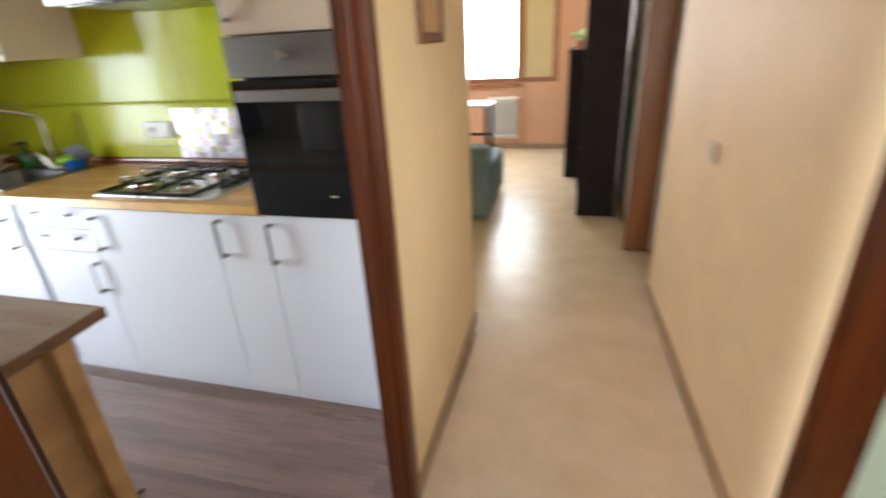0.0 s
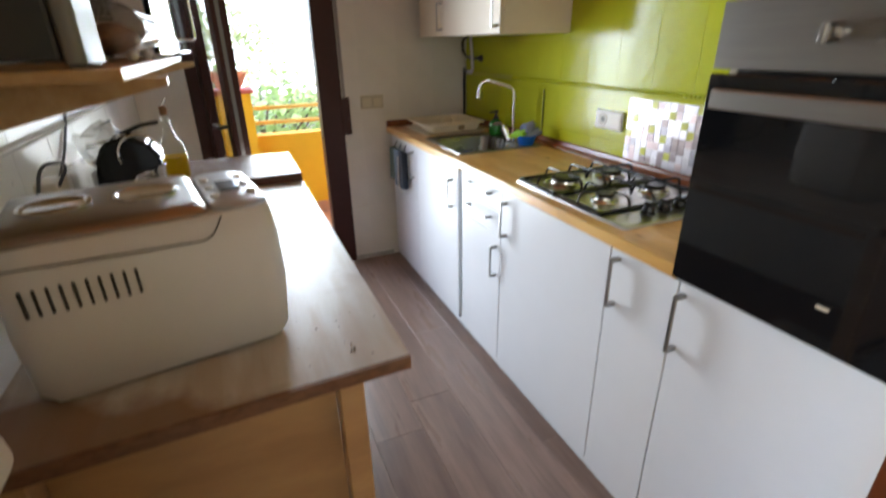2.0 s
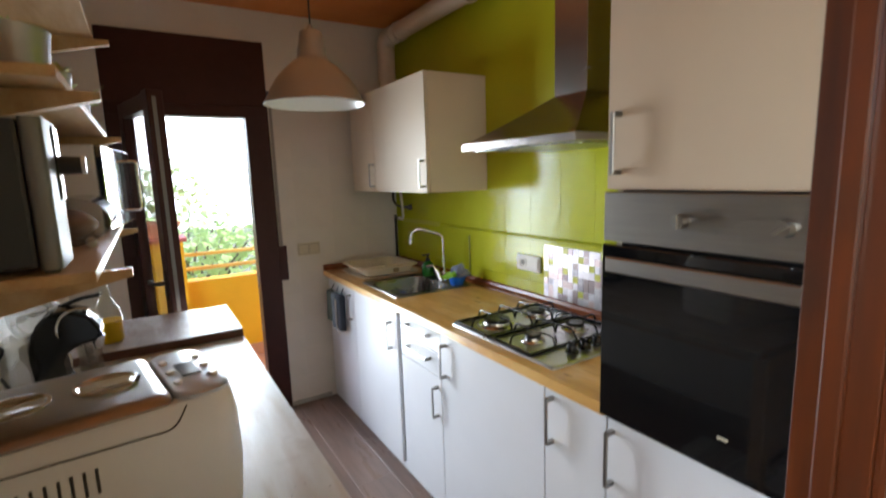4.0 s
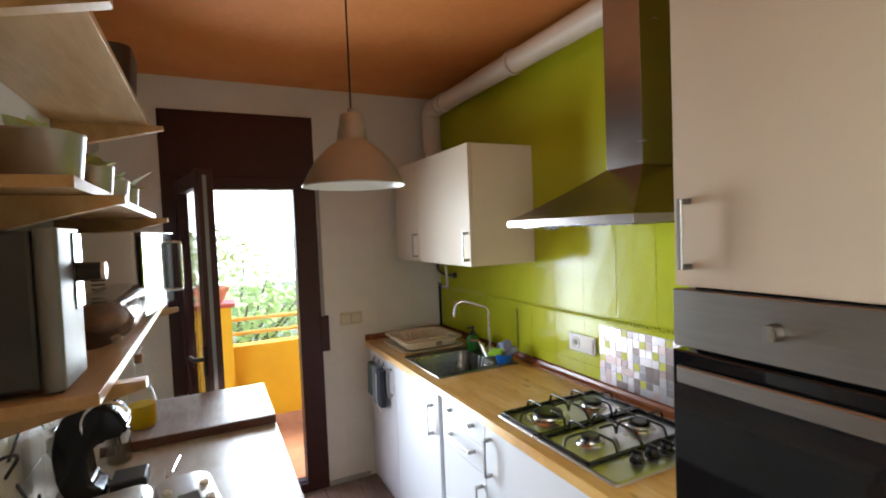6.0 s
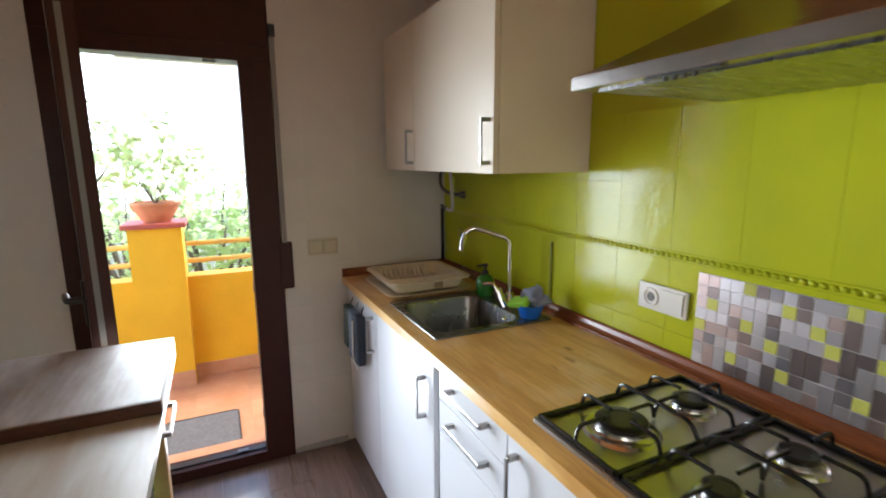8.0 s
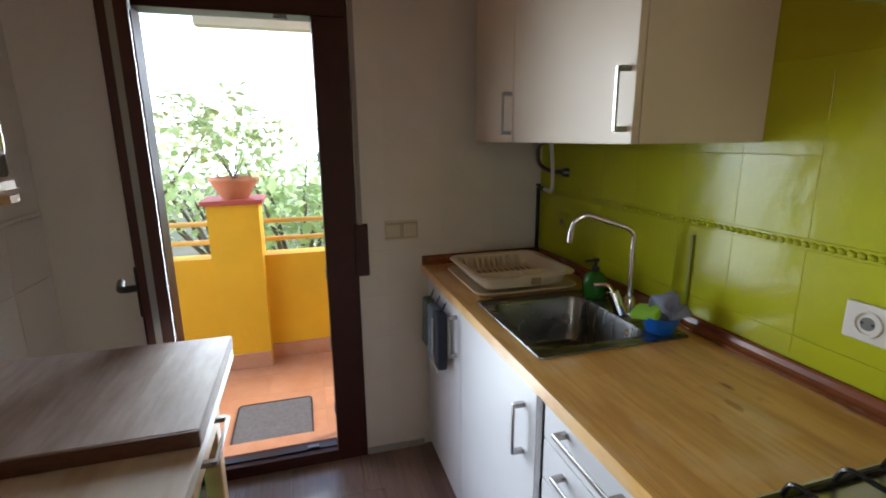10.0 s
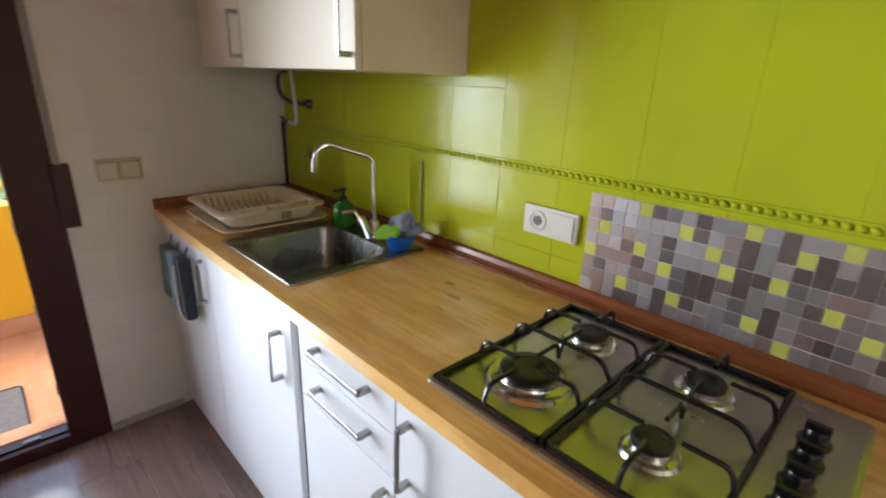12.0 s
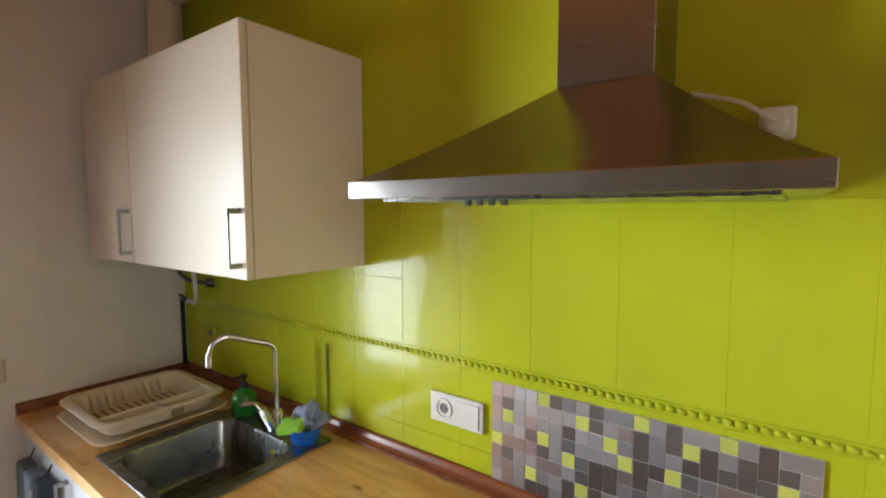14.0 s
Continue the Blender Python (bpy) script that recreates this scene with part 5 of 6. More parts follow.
part("wire", tube(B(), arc([(1.92, -1.94, 1.34), (1.93, -1.94, 1.2), (1.90, -1.94, 1.05), (1.93, -1.94, 0.93)], 0.08, 8), 0.004, 8), M_BLACKPLASTIC, wc, smooth=True)
wc = thing("cable", (1.3, -1.94, 1.2), "black cable running from the shelf to the adapter", "cable")
part("wire", tube(B(), arc([(1.25, -1.94, 1.34), (1.27, -1.94, 1.22), (1.40, -1.94, 1.12), (1.57, -1.93, 1.07)], 0.08, 8), 0.004, 8), M_BLACKPLASTIC, wc, smooth=True)

# radiator by the doorway
M_RAD = material("cream_radiator_enamel", (0.66, 0.60, 0.50), 0.4, spots=0.05)
M_RADF = material("white_radiator_enamel", (0.74, 0.73, 0.71), 0.35)


def radiator(x0, count, y_back, z0, z1, pitch=0.08, deep=0.095):
    r = thing("radiator", (x0 + count * pitch / 2, y_back, z0), "white column radiator on the wall", "radiator", "radiators")
    for i in range(count):
        x = x0 + i * pitch
        part("column", ring_loops(B(), [rrect(x + 0.02, x + pitch - 0.02, y_back + 0.03, y_back + deep - 0.01, z0, 0.012), rrect(x + 0.02, x + pitch - 0.02, y_back + 0.03, y_back + deep - 0.01, z1 - 0.02, 0.012), rrect(x + 0.026, x + pitch - 0.026, y_back + 0.04, y_back + deep - 0.02, z1, 0.01)], True, True), M_RAD, r, smooth=True)
        part("front_plate", box(B(), x + 0.001, x + pitch - 0.001, y_back + deep - 0.008, y_back + deep, z0 - 0.01, z1 - 0.015, 0.003), M_RADF, r)
    for z in (z0 + 0.03, z1 - 0.04):
        part("header", cyl(B(), (x0, y_back + 0.05, z), (x0 + count * pitch, y_back + 0.05, z), 0.024, seg=18), M_RAD, r, smooth=True)
    return r


radiator(2.52, 5, -1.945, 0.14, 0.86, deep=0.20)
M_WHITECLOTH = material("white_cotton", (0.74, 0.72, 0.68), 0.85, spots=0.05, bump=0.3, bump_scale=80)
tw = thing("kitchen_towel", (2.62, -1.84, 0.93), "white towel hanging on the wall above the radiator", "towel")
part("towel", crumple(ring_loops(B(), [rrect(2.55, 2.80, -1.955, -1.80, 0.93, 0.04), rrect(2.49, 2.85, -1.955, -1.755, 0.99, 0.05), rrect(2.50, 2.84, -1.955, -1.77, 1.15, 0.05), rrect(2.56, 2.80, -1.955, -1.83, 1.24, 0.04), rrect(2.62, 2.74, -1.955, -1.88, 1.28, 0.02)], True, True), 0.012, 7, 8), M_WHITECLOTH, tw, smooth=True)

lamp = thing("pendant_lamp", (1.47, -1.02, 1.75), "champagne-coloured metal dome pendant lamp with a white inside", "pendant lamp")
LX, LY, LZ = 1.525, -1.033, 1.755
prof = [(0.180, 0.0), (0.181, 0.005), (0.172, 0.016), (0.158, 0.045), (0.130, 0.088), (0.092, 0.125), (0.060, 0.148), (0.056, 0.152), (0.053, 0.158), (0.052, 0.18), (0.045, 0.205), (0.041, 0.235), (0.036, 0.243), (0.012, 0.247), (0.010, 0.262), (0, 0.262)]
prof = [(r * 0.905, h * 0.95) for r, h in prof]
M_LAMP = material("champagne_metal", (0.38, 0.36, 0.335), 0.38, metal=0.6, spots=0.05, scale=5)
M_LAMPIN = material("white_enamel", (0.78, 0.78, 0.75), 0.35)
part("shade", lathe(B(), LX, LY, LZ, prof, 64), M_LAMP, lamp, smooth=True)
part("inner_shade", lathe(B(), LX, LY, LZ, [(0.1615, 0.001)] + [(r - 0.004, h - 0.001) for r, h in prof[2:7]] + [(0.02, 0.15), (0, 0.15)], 64), M_LAMPIN, lamp, smooth=True)
part("bulb", lathe(B(), LX, LY, LZ + 0.06, [(0, 0), (0.018, 0.004), (0.028, 0.02), (0.028, 0.035), (0.014, 0.06), (0.013, 0.075), (0, 0.075)], 20), M_LAMPIN, lamp, smooth=True)
part("cord", cyl(B(), (LX, LY, 1.99), (LX, LY, CEIL - 0.001), 0.003, seg=8), M_BLACKPLASTIC, lamp)

# ---- balcony door ----
bd = thing("balcony_door", (0, -1.27, 0), "dark brown aluminium balcony door standing open with a roller shutter box", "door")
f = part("frame_jamb", box(B(), -0.09, 0.012, DY0, -1.575, 0.0, 1.89, 0.002), M_DARKBROWN, bd)
part("frame_jamb", box(B(), -0.09, 0.012, -0.985, DY1, 0.0, 1.89, 0.002), M_DARKBROWN, bd)
part("shutter_box", box(B(), -0.20, 0.014, DY0, DY1, 1.955, DTOP - 0.001, 0.003), M_DARKBROWN, bd)
part("frame_head", box(B(), -0.09, 0.012, DY0, DY1, 1.89, 1.955, 0.002), M_DARKBROWN, bd)
part("sill", box(B(), -0.09, 0.012, -1.575, -0.985, 0.0, 0.055, 0.002), M_DARKBROWN, bd)
part("threshold", box(B(), -0.24, -0.091, -1.68, -0.856, -0.028, 0.012, 0.002), M_TERRA, bd)
M_ALU = material("bare_aluminium", (0.22, 0.22, 0.22), 0.45, metal=1.0)
part("seal_strip", box(B(), -0.055, -0.02, -1.57, -0.99, 0.056, 0.062), M_BLACKPLASTIC, bd)
part("keeper", box(B(), -0.045, -0.025, -1.12, -1.07, 0.0625, 0.068, 0.001), M_ALU, bd)
part("keeper", box(B(), -0.045, -0.025, -1.12, -1.07, 1.883, 1.889, 0.001), M_ALU, bd)
for z in (0.22, 0.55, 0.86, 1.35):
    part("keeper", box(B(), -0.045, -0.025, -0.990, -0.9855, z, z + 0.045, 0.001), M_ALU, bd)
leaf_m = Matrix.Translation((0.02, -1.572, 0)) @ Matrix.Rotation(math.atan2(0.14, 0.565), 4, "Z")


def leaf_part(name, bm, material_, parent, label="", smooth=False):
    bmesh.ops.transform(bm, matrix=leaf_m, verts=bm.verts)
    return part(name, bm, material_, parent, label, smooth)


lf = leaf_part("leaf", box(B(), 0.0, 0.075, -0.05, 0.0, 0.07, 1.93, 0.003), M_DARKBROWN, bd)
leaf_part("stile", box(B(), 0.505, 0.587, -0.066, 0.0, 0.07, 1.93, 0.003), M_DARKBROWN, lf)
leaf_part("rail", box(B(), 0.075, 0.512, -0.05, 0.0, 0.07, 0.15, 0.003), M_DARKBROWN, lf)
leaf_part("rail", box(B(), 0.075, 0.512, -0.05, 0.0, 1.855, 1.93, 0.003), M_DARKBROWN, lf)
leaf_part("glass_pane", box(B(), 0.073, 0.514, -0.034, -0.016, 0.148, 1.857), M_GLASS, lf)
leaf_part("edge_strip", box(B(), 0.5875, 0.5895, -0.046, -0.030, 0.10, 1.90), M_ALU, lf)
hd = leaf_part("handle_plate", box(B(), 0.530, 0.558, -0.074, -0.0665, 0.97, 1.11, 0.003), M_BLACKPLASTIC, lf)
leaf_part("lever", tube(B(), arc([(0.544, -0.074, 1.05), (0.544, -0.112, 1.05), (0.455, -0.114, 1.05)], 0.02, 5), 0.010, 12), M_BLACKPLASTIC, lf, smooth=True)

strap = thing("shutter_strap", (0.01, -0.84, 1.4), "grey roller shutter strap with its dark winder box", "shutter strap")
M_STRAP = material("grey_webbing", (0.30, 0.28, 0.27), 0.8, bump=0.2, bump_scale=300)
part("strap", box(B(), 0.012, 0.015, -0.848, -0.830, 1.05, 2.02), M_STRAP, strap)
part("guide", box(B(), 0.001, 0.02, -0.852, -0.826, 2.0, 2.05, 0.002), M_BLACKPLASTIC, strap)
part("winder_box", box(B(), 0.001, 0.016, -0.866, -0.808, 0.87, 1.095, 0.004), M_DARKBROWN, strap)
# Darker ivory border puts the shade round each rocker into the colour.
M_SWITCHSHADE = material("gap_shade_ivory", (0.36, 0.31, 0.23), 0.5)
sws = thing("light_switch", (0.005, -0.66, 1.06), "ivory double light switch beside the balcony door", "switch")
part("plate", box(B(), 0.001, 0.010, -0.737, -0.590, 1.017, 1.100, 0.002, 2), M_SWITCH, sws)
for a in (-0.732, -0.661):
    part("rocker", box(B(), 0.0095, 0.0155, a + 0.003, a + 0.063, 1.029, 1.088, 0.0025), M_SWITCH, sws)
    part("rocker_frame", box(B(), 0.0098, 0.0115, a, a + 0.066, 1.026, 1.091, 0.0005), M_SWITCHSHADE, sws, "darker ivory border standing for the shade round the rocker")

# ---- oven details ----
bm = B()
part("door_bar", box(B(), 2.352, 2.92, Y - 0.034, Y - 0.022, 1.262, 1.300, 0.003), M_STEEL, oven, "brushed steel grab bar")
for x in (2.385, 2.88):
    part("bar_mount", box(B(), x, x + 0.014, Y - 0.0225, Y - 0.0175, 1.272, 1.290), M_STEEL, oven)
for i, kx in enumerate((2.538, 2.736)):
    bm = cyl(B(), (kx, Y - 0.0125, 1.398), (kx, Y - 0.033, 1.398), 0.0165, 0.0145, seg=24)
    kn = part("knob", bm, M_HANDLE, oven, smooth=True)
    g = B()
    box(g, -0.004, 0.004, -0.008, 0, -0.015, 0.015, 0.001)
    bmesh.ops.transform(g, matrix=pose(kx, Y - 0.0325, 1.398, 0, 0 if i == 0 else 55, 0), verts=g.verts)
    part("grip", g, M_HANDLE, kn)
part("brand_mark", box(B(), 2.64, 2.662, Y - 0.0188, Y - 0.0183, 0.945, 0.952), M_SWITCH, oven, "small pale logo bar")
M_INNER = material("dim_oven_window", (0.008, 0.008, 0.009), 0.05)
part("window", box(B(), 2.41, 2.86, Y - 0.0187, Y - 0.0182, 0.975, 1.225), M_INNER, oven)

jug = thing("storage_canister", (2.262, -0.175, 0.901), "white ceramic canister with a flat wooden lid on the worktop", "canister")
part("lid", lathe(B(), 2.262, -0.175, 1.0005, [(0, 0), (0.049, 0), (0.051, 0.002), (0.051, 0.010), (0.049, 0.012), (0, 0.012)], 32), M_BIRCH, jug, "flat wooden lid", True)
part("jar", lathe(B(), 2.262, -0.175, 0.9015, [(0, 0), (0.048, 0), (0.056, 0.006), (0.058, 0.02), (0.058, 0.080), (0.054, 0.094), (0.048, 0.0985), (0, 0.0985)], 32), M_LAMPIN, jug, smooth=True)

# ---- hall, corridor and doorways ----
dk = thing("kitchen_doorway", (2.96, -1.37, 0), "varnished knotty pine door frame without a leaf", "door frame")
part("jamb", box(B(), 2.919, 2.990, KD1 - 0.020, KD1, 0.0, KTOP - 0.02, 0.001), M_PINE, dk)
part("jamb", box(B(), 2.919, 2.990, KD0, KD0 + 0.020, 0.0, KTOP - 0.02, 0.001), M_PINE, dk)
part("head", box(B(), 2.919, 2.990, KD0, KD1, KTOP - 0.02, KTOP, 0.001), M_PINE, dk)
part("door_stop", box(B(), 2.945, 2.965, KD1 - 0.032, KD1 - 0.0205, 0.0, KTOP - 0.03, 0.002), M_PINE, dk)
part("casing", box(B(), 2.9865, 2.999, KD1 - 0.012, KD1 + 0.036, 0.0, KTOP + 0.05, 0.004), M_PINE, dk)
part("casing", box(B(), 2.9865, 2.999, KD0 - 0.055, KD0 + 0.012, 0.0, KTOP + 0.05, 0.004), M_PINE, dk)
part("casing", box(B(), 2.9865, 2.999, KD0 + 0.012, KD1 - 0.012, KTOP - 0.012, KTOP + 0.05, 0.004), M_PINE, dk)


def side_door_frame(y0, y1, label):
    d = thing("side_doorway", (4.05, (y0 + y1) / 2, 0), label, "door frame", "hall door frames")
    for a, b in ((y0, y0 + 0.022), (y1 - 0.022, y1)):
        part("jamb", box(B(), 3.99, 4.112, a, b, 0, 2.04, 0.002), M_PINE, d)
    part("head", box(B(), 3.99, 4.112, y0, y1, 2.04, 2.06, 0.002), M_PINE, d)
    for a, b in ((y0 - 0.06, y0 + 0.012), (y1 - 0.012, y1 + 0.06)):
        part("casing", box(B(), 3.975, 3.9895, a, b, 0, 2.11, 0.004), M_PINE, d)
    part("casing", box(B(), 3.975, 3.9895, y0 + 0.012, y1 - 0.012, 2.05, 2.11, 0.004), M_PINE, d)
    return d


side_door_frame(SD0, SD1, "varnished knotty pine frame of an open side doorway")
# Lighter copy of varnished_pine, with the window light put into its colour.
M_LITPINE = material("window_lit_pine", (0.26, 0.085, 0.02), 0.3, color2=(0.17, 0.05, 0.012), scale=4, stretch=(6, 6, 0.5), coat=0.1)
df = thing("living_doorway", (3.88, 1.316, 0), "varnished pine door jamb in the corridor, coloured lighter for window light", "door frame")
part("jamb", box(B(), 3.80, 3.965, 1.298, 1.334, 0, 2.04, 0.002), M_LITPINE, df)
solid("baseboard", [(3.836, 3.8495, 1.34, 4.635, 0, 0.065), (-0.099, 3.85, 4.635, 4.6495, 0, 0.065), (2.9855, 2.998, -3.2, -1.85, 0, 0.065)], M_SKIRT, "brown glazed skirting along the hall walls", "skirting", bevel=0.002)
tagged(make("baseboard_corridor", prism(B(), [(2.9815, -0.912), (2.994, -0.912), (2.972, 0.2), (2.9595, 0.2)], "z", 0, 0.065), M_SKIRT), "brown glazed skirting along the corridor wall", "skirting", kind="structure")
tagged(make("baseboard_hall_east", prism(B(), [(east_face(-0.87) - 0.013, -0.87), (east_face(-0.87) - 0.0005, -0.87), (east_face(0.68) - 0.0005, 0.68), (east_face(0.68) - 0.013, 0.68)], "z", 0, 0.065), M_SKIRT), "brown glazed skirting along the hall wall", "skirting", kind="structure")
solid("baseboard_kitchen", [(0.0005, 0.010, -0.85, -0.58, 0, 0.03)], M_GROUT, "thin grey skirting at the kitchen wall", "skirting")
hs = thing("light_switch", (3.918, -0.045, 0.99), "small ivory light switch on the corridor wall", "switch")
part("plate", box(B(), 3.9145, 3.9245, -0.085, -0.010, 0.955, 1.030, 0.003), M_SWITCH, hs)
part("rocker", box(B(), 3.9085, 3.9140, -0.070, -0.025, 0.970, 1.015, 0.002), M_SWITCH, hs)
pf = thing("picture_frame", (2.976, -0.435, 1.6), "small brown wooden picture frame on the corridor wall", "picture frame")
for bx in ((-0.56, -0.54, 1.41, 1.81), (-0.33, -0.31, 1.41, 1.81), (-0.54, -0.33, 1.41, 1.44), (-0.54, -0.33, 1.78, 1.81)):
    part("bar", box(B(), 2.9745, 2.991, *bx, 0.002), M_TABLEEDGE, pf)
part("panel", box(B(), 2.9745, 2.980, -0.54, -0.33, 1.44, 1.78), M_SHELF, pf)

bs = thing("bookcase", (3.62, 2.4, 0), "tall black-brown open bookcase with a few white items", "bookcase")
for y in (1.99, 2.83):
    part("side", box(B(), 3.470, 3.768, y, y + 0.035, 0, 2.25, 0.001), M_DARKWOOD, bs)
part("back", box(B(), 3.758, 3.768, 2.026, 2.83, 0, 2.25), M_DARKWOOD, bs)
for z in (0.02, 0.40, 0.78, 1.16, 1.54, 1.92, 2.215):
    part("shelf", box(B(), 3.475, 3.757, 2.036, 2.829, z, z + 0.03, 0.001), M_DARKWOOD, bs)
M_PAPER = material("white_paper", (0.75, 0.74, 0.72), 0.7)
for z in (0.43, 0.81, 1.19, 1.57):
    for k in range(3):
        y = 2.05 + 0.045 * k
        b_ = thing("book", (3.57, y, z), "upright book with a pale cover on the bookcase shelf", "book", "books on the bookcase")
        part("cover", box(B(), 3.49 + 0.01 * k, 3.65, y, y + 0.03, z + 0.0005, z + 0.20 + 0.02 * k, 0.001), (M_PAPER, M_BIRCH, M_WHITEPLASTIC)[k], b_)
        part("pages", box(B(), 3.495 + 0.01 * k, 3.64, y + 0.003, y + 0.027, z + 0.2005 + 0.02 * k, z + 0.202 + 0.02 * k), M_PAPER, b_)
lb = thing("low_cabinet", (3.55, 3.8, 0), "low dark cabinet further along the wall", "cabinet")
part("body", box(B(), 3.33, 3.835, 3.2, 4.45, 0.0, 1.24, 0.002), M_DARKWOOD, lb)
part("top", box(B(), 3.32, 3.835, 3.19, 4.46, 1.24, 1.265, 0.002), M_DARKWOOD, lb)
hp = thing("houseplant", (3.42, 3.4, 1.266), "small leafy green plant on the dark cabinet", "plant")
part("pot", lathe(B(), 3.42, 3.4, 1.266, [(0, 0), (0.04, 0), (0.055, 0.08), (0.05, 0.08), (0, 0.07)], 24), M_POT, hp, smooth=True)
bm = B()
for k in range(26):
    leaf(bm, (3.42 + rng.uniform(-0.04, 0.04), 3.4 + rng.uniform(-0.04, 0.04), 1.34 + rng.uniform(0, 0.05)), rng.uniform(0.06, 0.11), rng.uniform(0, 6.28), rng.uniform(-0.4, 0.9))
part("leaves", bm, M_LEAF, hp)
M_SOFA = material("grey_blue_upholstery", (0.17, 0.23, 0.25), 0.9, spots=0.15, bump=0.3, bump_scale=120)
so = thing("sofa", (2.3, 2.3, 0), "grey-blue upholstered sofa end beside the corridor", "sofa")
part("arm", box(B(), 1.9, 2.77, 1.72, 1.92, 0.04, 0.62, 0.03, 3), M_SOFA, so, smooth=True)
part("seat", box(B(), 1.92, 2.75, 1.92, 2.75, 0.04, 0.42, 0.03, 3), M_SOFA, so, smooth=True)
part("backrest", box(B(), 1.70, 1.91, 1.72, 2.75, 0.04, 0.80, 0.03, 3), M_SOFA, so, smooth=True)
dt = thing("side_table", (2.2, 3.5, 0), "dark-legged table with a white top near the window", "table")
part("tabletop", box(B(), 1.75, 2.515, 3.3, 3.75, 0.725, 0.75, 0.003), M_WHITELAM, dt)
for x in (1.79, 2.475):
    for y in (3.34, 3.71):
        part("leg", box(B(), x - 0.02, x + 0.02, y - 0.02, y + 0.02, 0, 0.7245, 0.002), M_DARKWOOD, dt)
part("stretcher", box(B(), 1.81, 2.455, 3.70, 3.72, 0.35, 0.38), M_DARKWOOD, dt)
radiator(2.27, 5, 4.645 - 0.12, 0.15, 0.70, deep=0.10)

wn_ = thing("living_window", (2.7, 4.7, 0.86), "wooden living room window with a second sash behind a yellow blind", "window")
M_WINWOOD = material("window_wood", (0.38, 0.15, 0.06), 0.4, spots=0.2, scale=10)
for bx in ((WX0, WX0 + 0.06, WZ0, WZ1), (2.64, 2.74, WZ0, WZ1), (3.10, WX1, WZ0, WZ1), (WX0 + 0.06, 2.64, WZ0, WZ0 + 0.06), (WX0 + 0.06, 2.64, WZ1 - 0.06, WZ1), (2.74, 3.10, WZ0, WZ0 + 0.06), (2.74, 3.10, WZ1 - 0.06, WZ1)):
    part("frame_bar", box(B(), bx[0], bx[1], 4.66, 4.72, bx[2], bx[3], 0.003), M_WINWOOD, wn_)
part("sill", box(B(), WX0 - 0.03, 2.72, 4.60, 4.659, WZ0 - 0.05, WZ0 - 0.005, 0.004), M_WINWOOD, wn_)
part("pane", box(B(), WX0 + 0.06, 2.64, 4.685, 4.695, WZ0 + 0.06, WZ1 - 0.06), M_GLASS, wn_)
M_BLIND = material("yellowish_blind", (0.68, 0.52, 0.26), 0.6, spots=0.08)
part("blind", box(B(), 2.74, 3.10, 4.68, 4.70, WZ0 + 0.06, WZ1 - 0.06), M_BLIND, wn_)
for z in (1.2, 1.65):
    part("hinge", cyl(B(), (3.115, 4.652, z), (3.115, 4.652, z + 0.06), 0.008, seg=10), M_HANDLE, wn_)

# ---- pieces of walls and floor ----
def box_mesh(name, sx, sy, sz, material_, bevel):
    bm = box(B(), -sx / 2, sx / 2, -sy / 2, sy / 2, -sz / 2, sz / 2, bevel)
    me = bpy.data.meshes.new(name)
    bm.to_mesh(me)
    bm.free()
    me.materials.append(material_)
    return me


def piece(name, me, parent, at):
    ob = new(name, me)
    ob.parent = parent
    ob.location = Vector(at) - world_of(parent)
    return ob


TW = 0.1917
x_first = 1.0465 - 5 * TW
meshes = {}
for row, (z0, z1) in enumerate(((0.94, 0.993), (0.995, 1.194), (1.220, 1.3985), (1.4005, 1.602))):
    for k in range(-1, 12):
        a, b = max(0.001, x_first + k * TW), min(2.344, x_first + (k + 1) * TW)
        if b - a < 0.02 or (row == 3 and k > 5):
            continue
        if row == 2 and k > 5:
            z1 = 1.602
        key = (round(b - a, 3), round(z1 - z0, 3))
        if key not in meshes:
            meshes[key] = box_mesh("green_tile", b - a - 0.0002, 0.002, z1 - z0 - 0.0002, M_GTILE, 0.0006)
        piece("tile", meshes[key], wall_green, ((a + b) / 2, -0.0012, (z0 + z1) / 2))


def bead_mesh(material_):
    bm = B()
    bmesh.ops.create_uvsphere(bm, u_segments=10, v_segments=6, radius=1, matrix=pose(0, 0, 0, 0, 24, 0) @ Matrix.Diagonal((0.0102, 0.0058, 0.0068, 1)))
    me = bpy.data.meshes.new("bead")
    bm.to_mesh(me)
    bm.free()
    me.materials.append(material_)
    me.polygons.foreach_set("use_smooth", [True] * len(me.polygons))
    return me


bead_strip = thing("trim_beaded_border", (1.4, -0.002, 1.199), "green-painted rope bead border on the tiles", "tile border")
part("strip", box(B(), 0.60, 2.344, -0.0032, -0.0002, 1.1945, 1.2195, 0.0012), M_GTILE, bead_strip)
me = bead_mesh(M_GTILE)
for k in range(92):
    piece("bead", me, bead_strip, (0.612 + k * 0.0189, -0.0045, 1.207))

# metal mosaic
M_MS = [material("brushed_grey_mosaic", (0.56, 0.53, 0.56), 0.36, metal=0.8, spots=0.06, scale=10, random_tint=0.16),
        material("brushed_brown_mosaic", (0.32, 0.26, 0.26), 0.32, metal=0.8, spots=0.2, scale=10, random_tint=0.15),
        material("rosy_metal_mosaic", (0.56, 0.44, 0.43), 0.32, metal=0.8, spots=0.15, scale=10, random_tint=0.12),
        material("yellow_mosaic", (0.62, 0.62, 0.14), 0.25, spots=0.15, scale=12, random_tint=0.12),
        material("slate_metal_mosaic", (0.36, 0.34, 0.37), 0.30, metal=0.8, spots=0.1, scale=10, random_tint=0.15)]
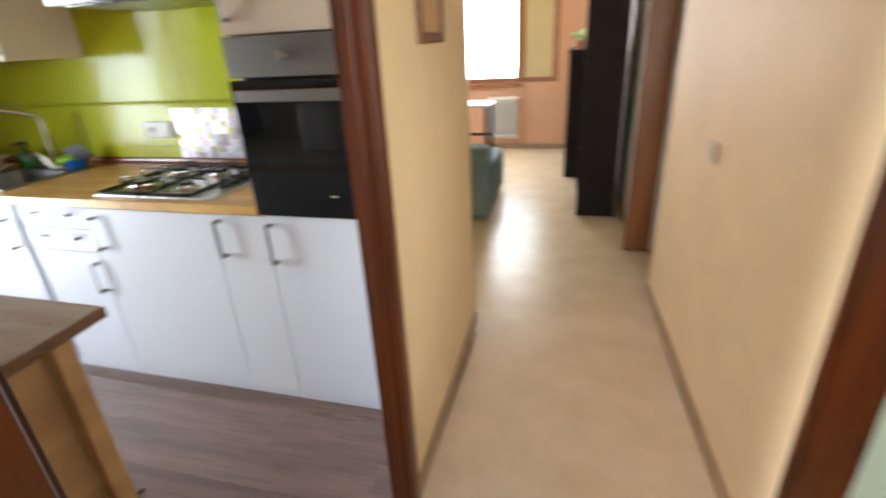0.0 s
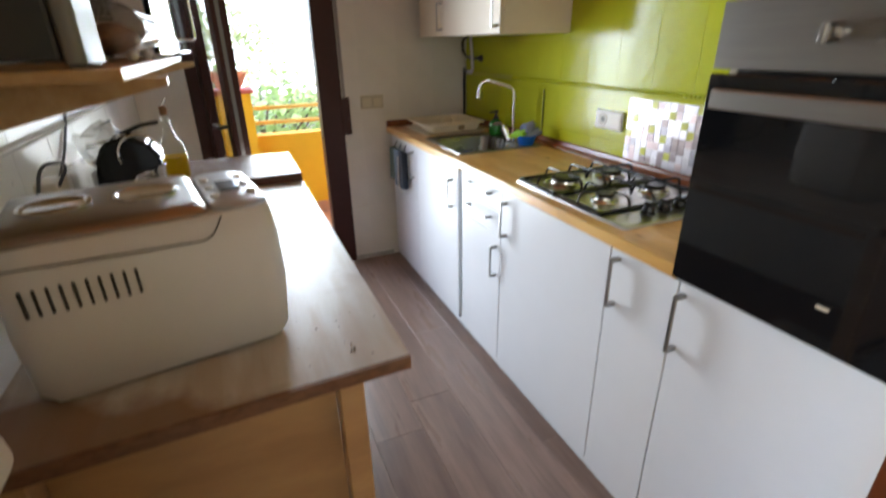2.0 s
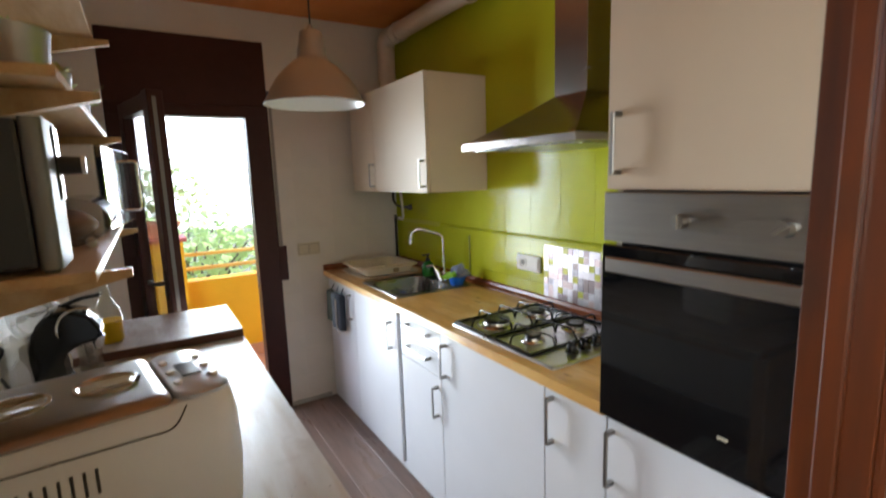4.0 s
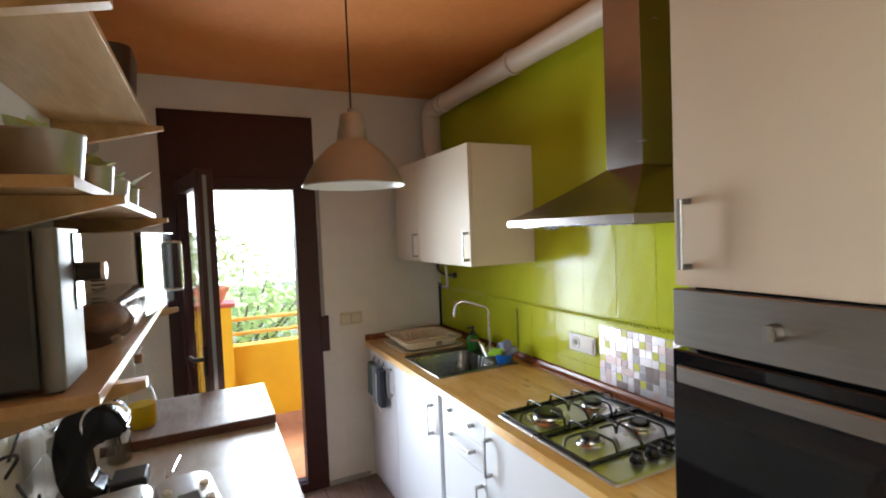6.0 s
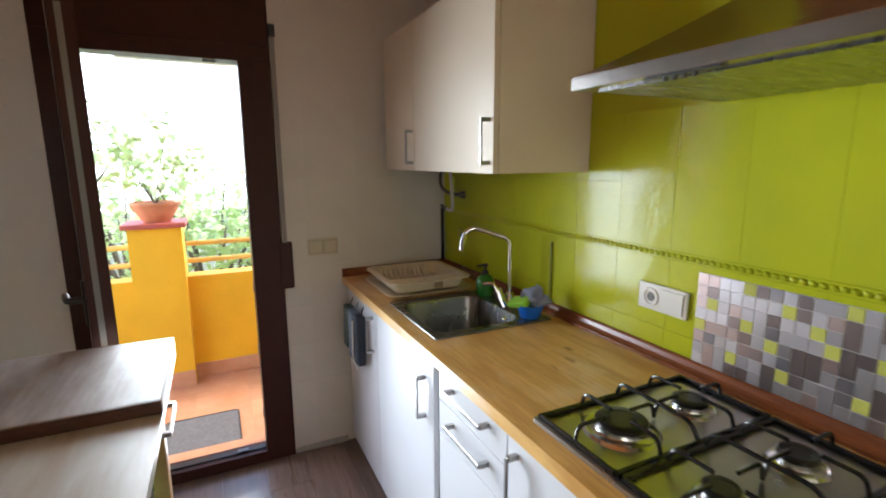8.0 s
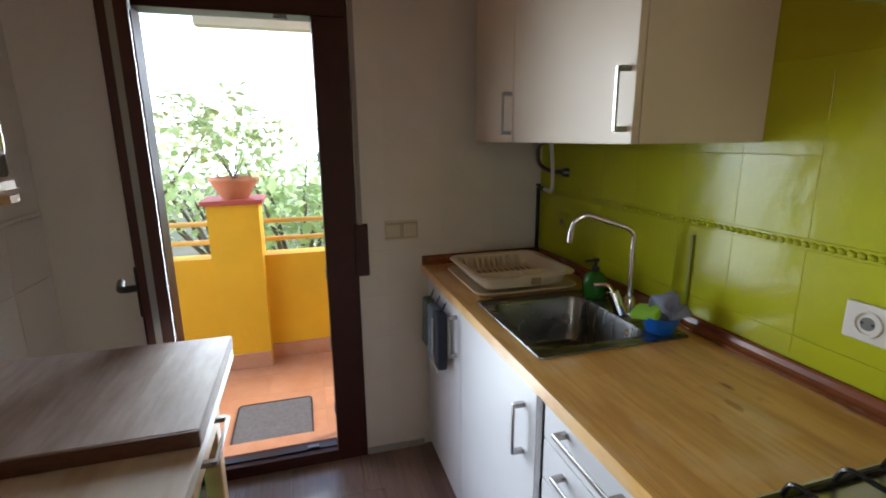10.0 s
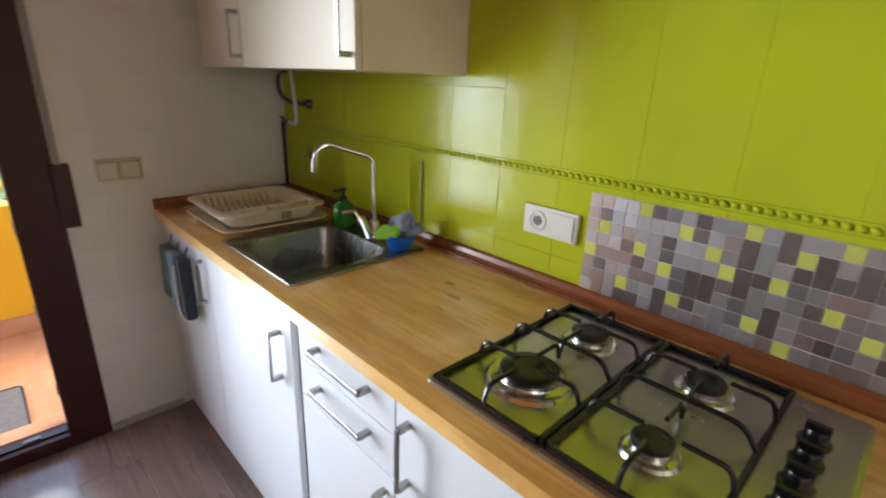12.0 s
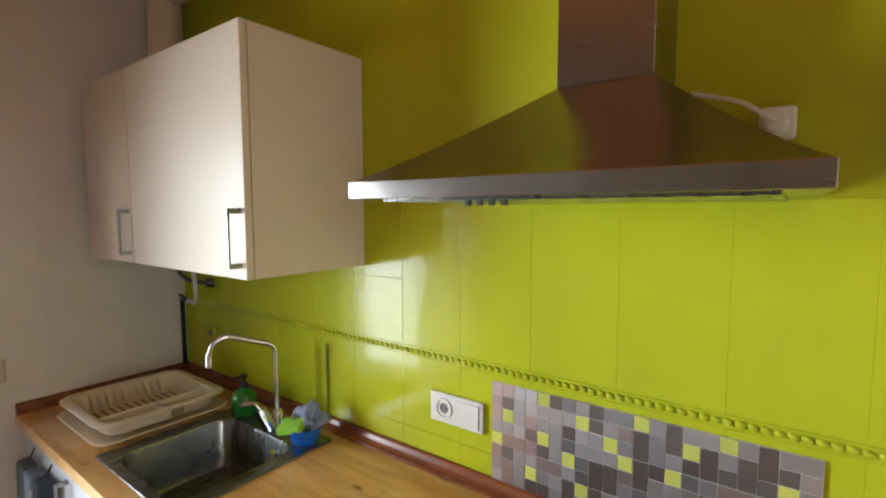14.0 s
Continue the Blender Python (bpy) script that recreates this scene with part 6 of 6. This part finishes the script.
mosaic = thing("mosaic_panel", (1.84, -0.005, 1.05), "metallic grey, brown and yellow mosaic sheet behind the hob", "mosaic tiles")
MX, MZ = 1.525, 0.9375
part("backing", box(B(), MX, 2.147, -0.0060, -0.0042, MZ, 1.179), material("pale_mosaic_joint", (0.82, 0.80, 0.80), 0.4, metal=0.3), mosaic)
NX, NZ = 21, 8
U, V = 0.622 / NX, 0.2415 / NZ
YELLOW = {(4, 0), (11, 0), (16, 0), (7, 1), (14, 1), (1, 2), (9, 2), (19, 2), (4, 3), (10, 3), (13, 3), (20, 3), (0, 4), (6, 4), (16, 4), (18, 5), (3, 6), (7, 6), (12, 6), (20, 6), (14, 7)}
WIDE = {(9, 0), (14, 0), (19, 0), (16, 3), (7, 3), (1, 4), (15, 5), (17, 7), (4, 5)}
TALL = {(13, 0): 1, (18, 0): 1, (15, 1): 1, (17, 1): 1, (11, 1): 1, (12, 1): 0, (8, 4): 1, (9, 4): 1, (10, 6): 0, (11, 3): 1, (12, 4): 0, (5, 2): 0, (2, 6): 0, (6, 6): 1, (13, 5): 1, (19, 4): 0, (1, 6): 2}
taken, mrng = set(), random.Random(11)
mm = {}
for i in range(NX):
    for row in range(NZ):
        if (i, row) in taken:
            continue
        w, h, c = 1, 1, mrng.choice((0, 0, 0, 0, 1, 1, 4, 2))
        if (i, row) in YELLOW:
            c = 3
        elif (i, row) in TALL and (i, row + 1) not in taken | YELLOW:
            h, c = 2, TALL[(i, row)]
        elif (i, row) in WIDE and (i + 1, row) not in taken | YELLOW:
            w, c = 2, mrng.choice((0, 0, 2))
        taken.update((i + a, row + b) for a in range(w) for b in range(h))
        key = (w, h, c)
        if key not in mm:
            mm[key] = box_mesh("mosaic_tile", w * U - 0.0014, 0.002, h * V - 0.0014, M_MS[c], 0.0004)
        piece("mosaic_tile", mm[key], mosaic, (MX + (i + w / 2) * U, -0.0066, MZ + (NZ - row - h / 2) * V))

# white tiles beside the balcony door and behind the table
wt = {}
for z0, z1 in ((0.0, 0.19), (0.19, 0.385), (0.385, 0.58), (0.58, 0.775), (0.775, 0.975), (0.975, 1.186), (1.192, 1.39), (1.39, 1.588), (1.590, 1.785)):
    for y0, y1 in ((-0.8515, -0.73), (-0.73, -0.487), (-0.487, -0.244), (-0.244, -0.0065)):
        piece("tile", box_mesh("white_tile", 0.002, y1 - y0 - 0.0001, z1 - z0 - 0.0006, M_WHITEWALL, 0.0002), wall_west, (0.0012, (y0 + y1) / 2, (z0 + z1) / 2))
for z0, z1 in ((0.75, 0.975), (0.978, 1.185), (1.207, 1.408), (1.411, 1.61)):
    for k in range(12):
        a, b = 0.005 + 0.245 * k, min(2.94, 0.005 + 0.245 * (k + 1))
        key = (round(b - a, 3), round(z1 - z0, 3))
        if key not in wt:
            wt[key] = box_mesh("white_tile", b - a - 0.003, 0.004, z1 - z0 - 0.001, M_WTILE, 0.0012)
        piece("tile", wt[key], wall_south, ((a + b) / 2, -1.9478, (z0 + z1) / 2))
ws = thing("trim_white_border", (1.4, -1.948, 1.197), "white rope bead border on the tiles behind the table", "tile border")
part("strip", box(B(), 0.005, 2.94, -1.949, -1.944, 1.187, 1.205, 0.001), M_WTILE, ws)
me = bead_mesh(M_WTILE)
for k in range(146):
    piece("bead", me, ws, (0.018 + k * 0.02, -1.942, 1.196))

# floor planks
PW = 0.1925
prng = random.Random(5)
pm = {}
for i in range(11):
    y0 = -1.965 + i * PW
    y1 = min(0.0, y0 + PW)
    if y1 - y0 < 0.02:
        continue
    x = 0.001 - prng.uniform(0, 0.9) - 0.2
    while x < 2.985:
        a, b = max(0.001, x), min(2.988, x + 1.28)
        if b - a > 0.03:
            key = (round(b - a, 3), round(y1 - y0, 3))
            if key not in pm:
                pm[key] = box_mesh("floor_plank", b - a - 0.0006, y1 - y0 - 0.0006, 0.008, M_PLANK, 0.0008)
            piece("plank", pm[key], kitchen_floor, ((a + b) / 2, (y0 + y1) / 2, -0.004))
        x += 1.28
solid("door_threshold", [(2.958, 2.996, KD0 + 0.021, KD1 - 0.021, 0.0005, 0.006)], M_SKIRT, "brown threshold strip between kitchen and hall", "threshold", bevel=0.002)

# balcony tiles
bt = {}
for i in range(4):
    for j in range(11):
        a, b = -1.255 + 0.25 * i, min(-0.25, -1.255 + 0.25 * (i + 1))
        c, d = -2.88 + 0.31 * j, -2.88 + 0.31 * (j + 1)
        key = round(b - a, 3)
        if key not in bt:
            bt[key] = box_mesh("terracotta_tile", b - a - 0.004, 0.306, 0.006, M_TERRA, 0.001)
        piece("tile", bt[key], balcony_floor, ((a + b) / 2, (c + d) / 2, -0.0305))

# Glowing sheet added outside the window in place of a bright sky.
M_GLOW = material("glowing_window_backdrop", (0.95, 0.97, 1.0), 1.0, emit=1.2)
solid("backdrop", [(0.5, 5.0, 6.4, 6.42, -1.0, 4.5)], M_GLOW, "plain glowing white sheet standing for overcast daylight outside the living room window", "backdrop")
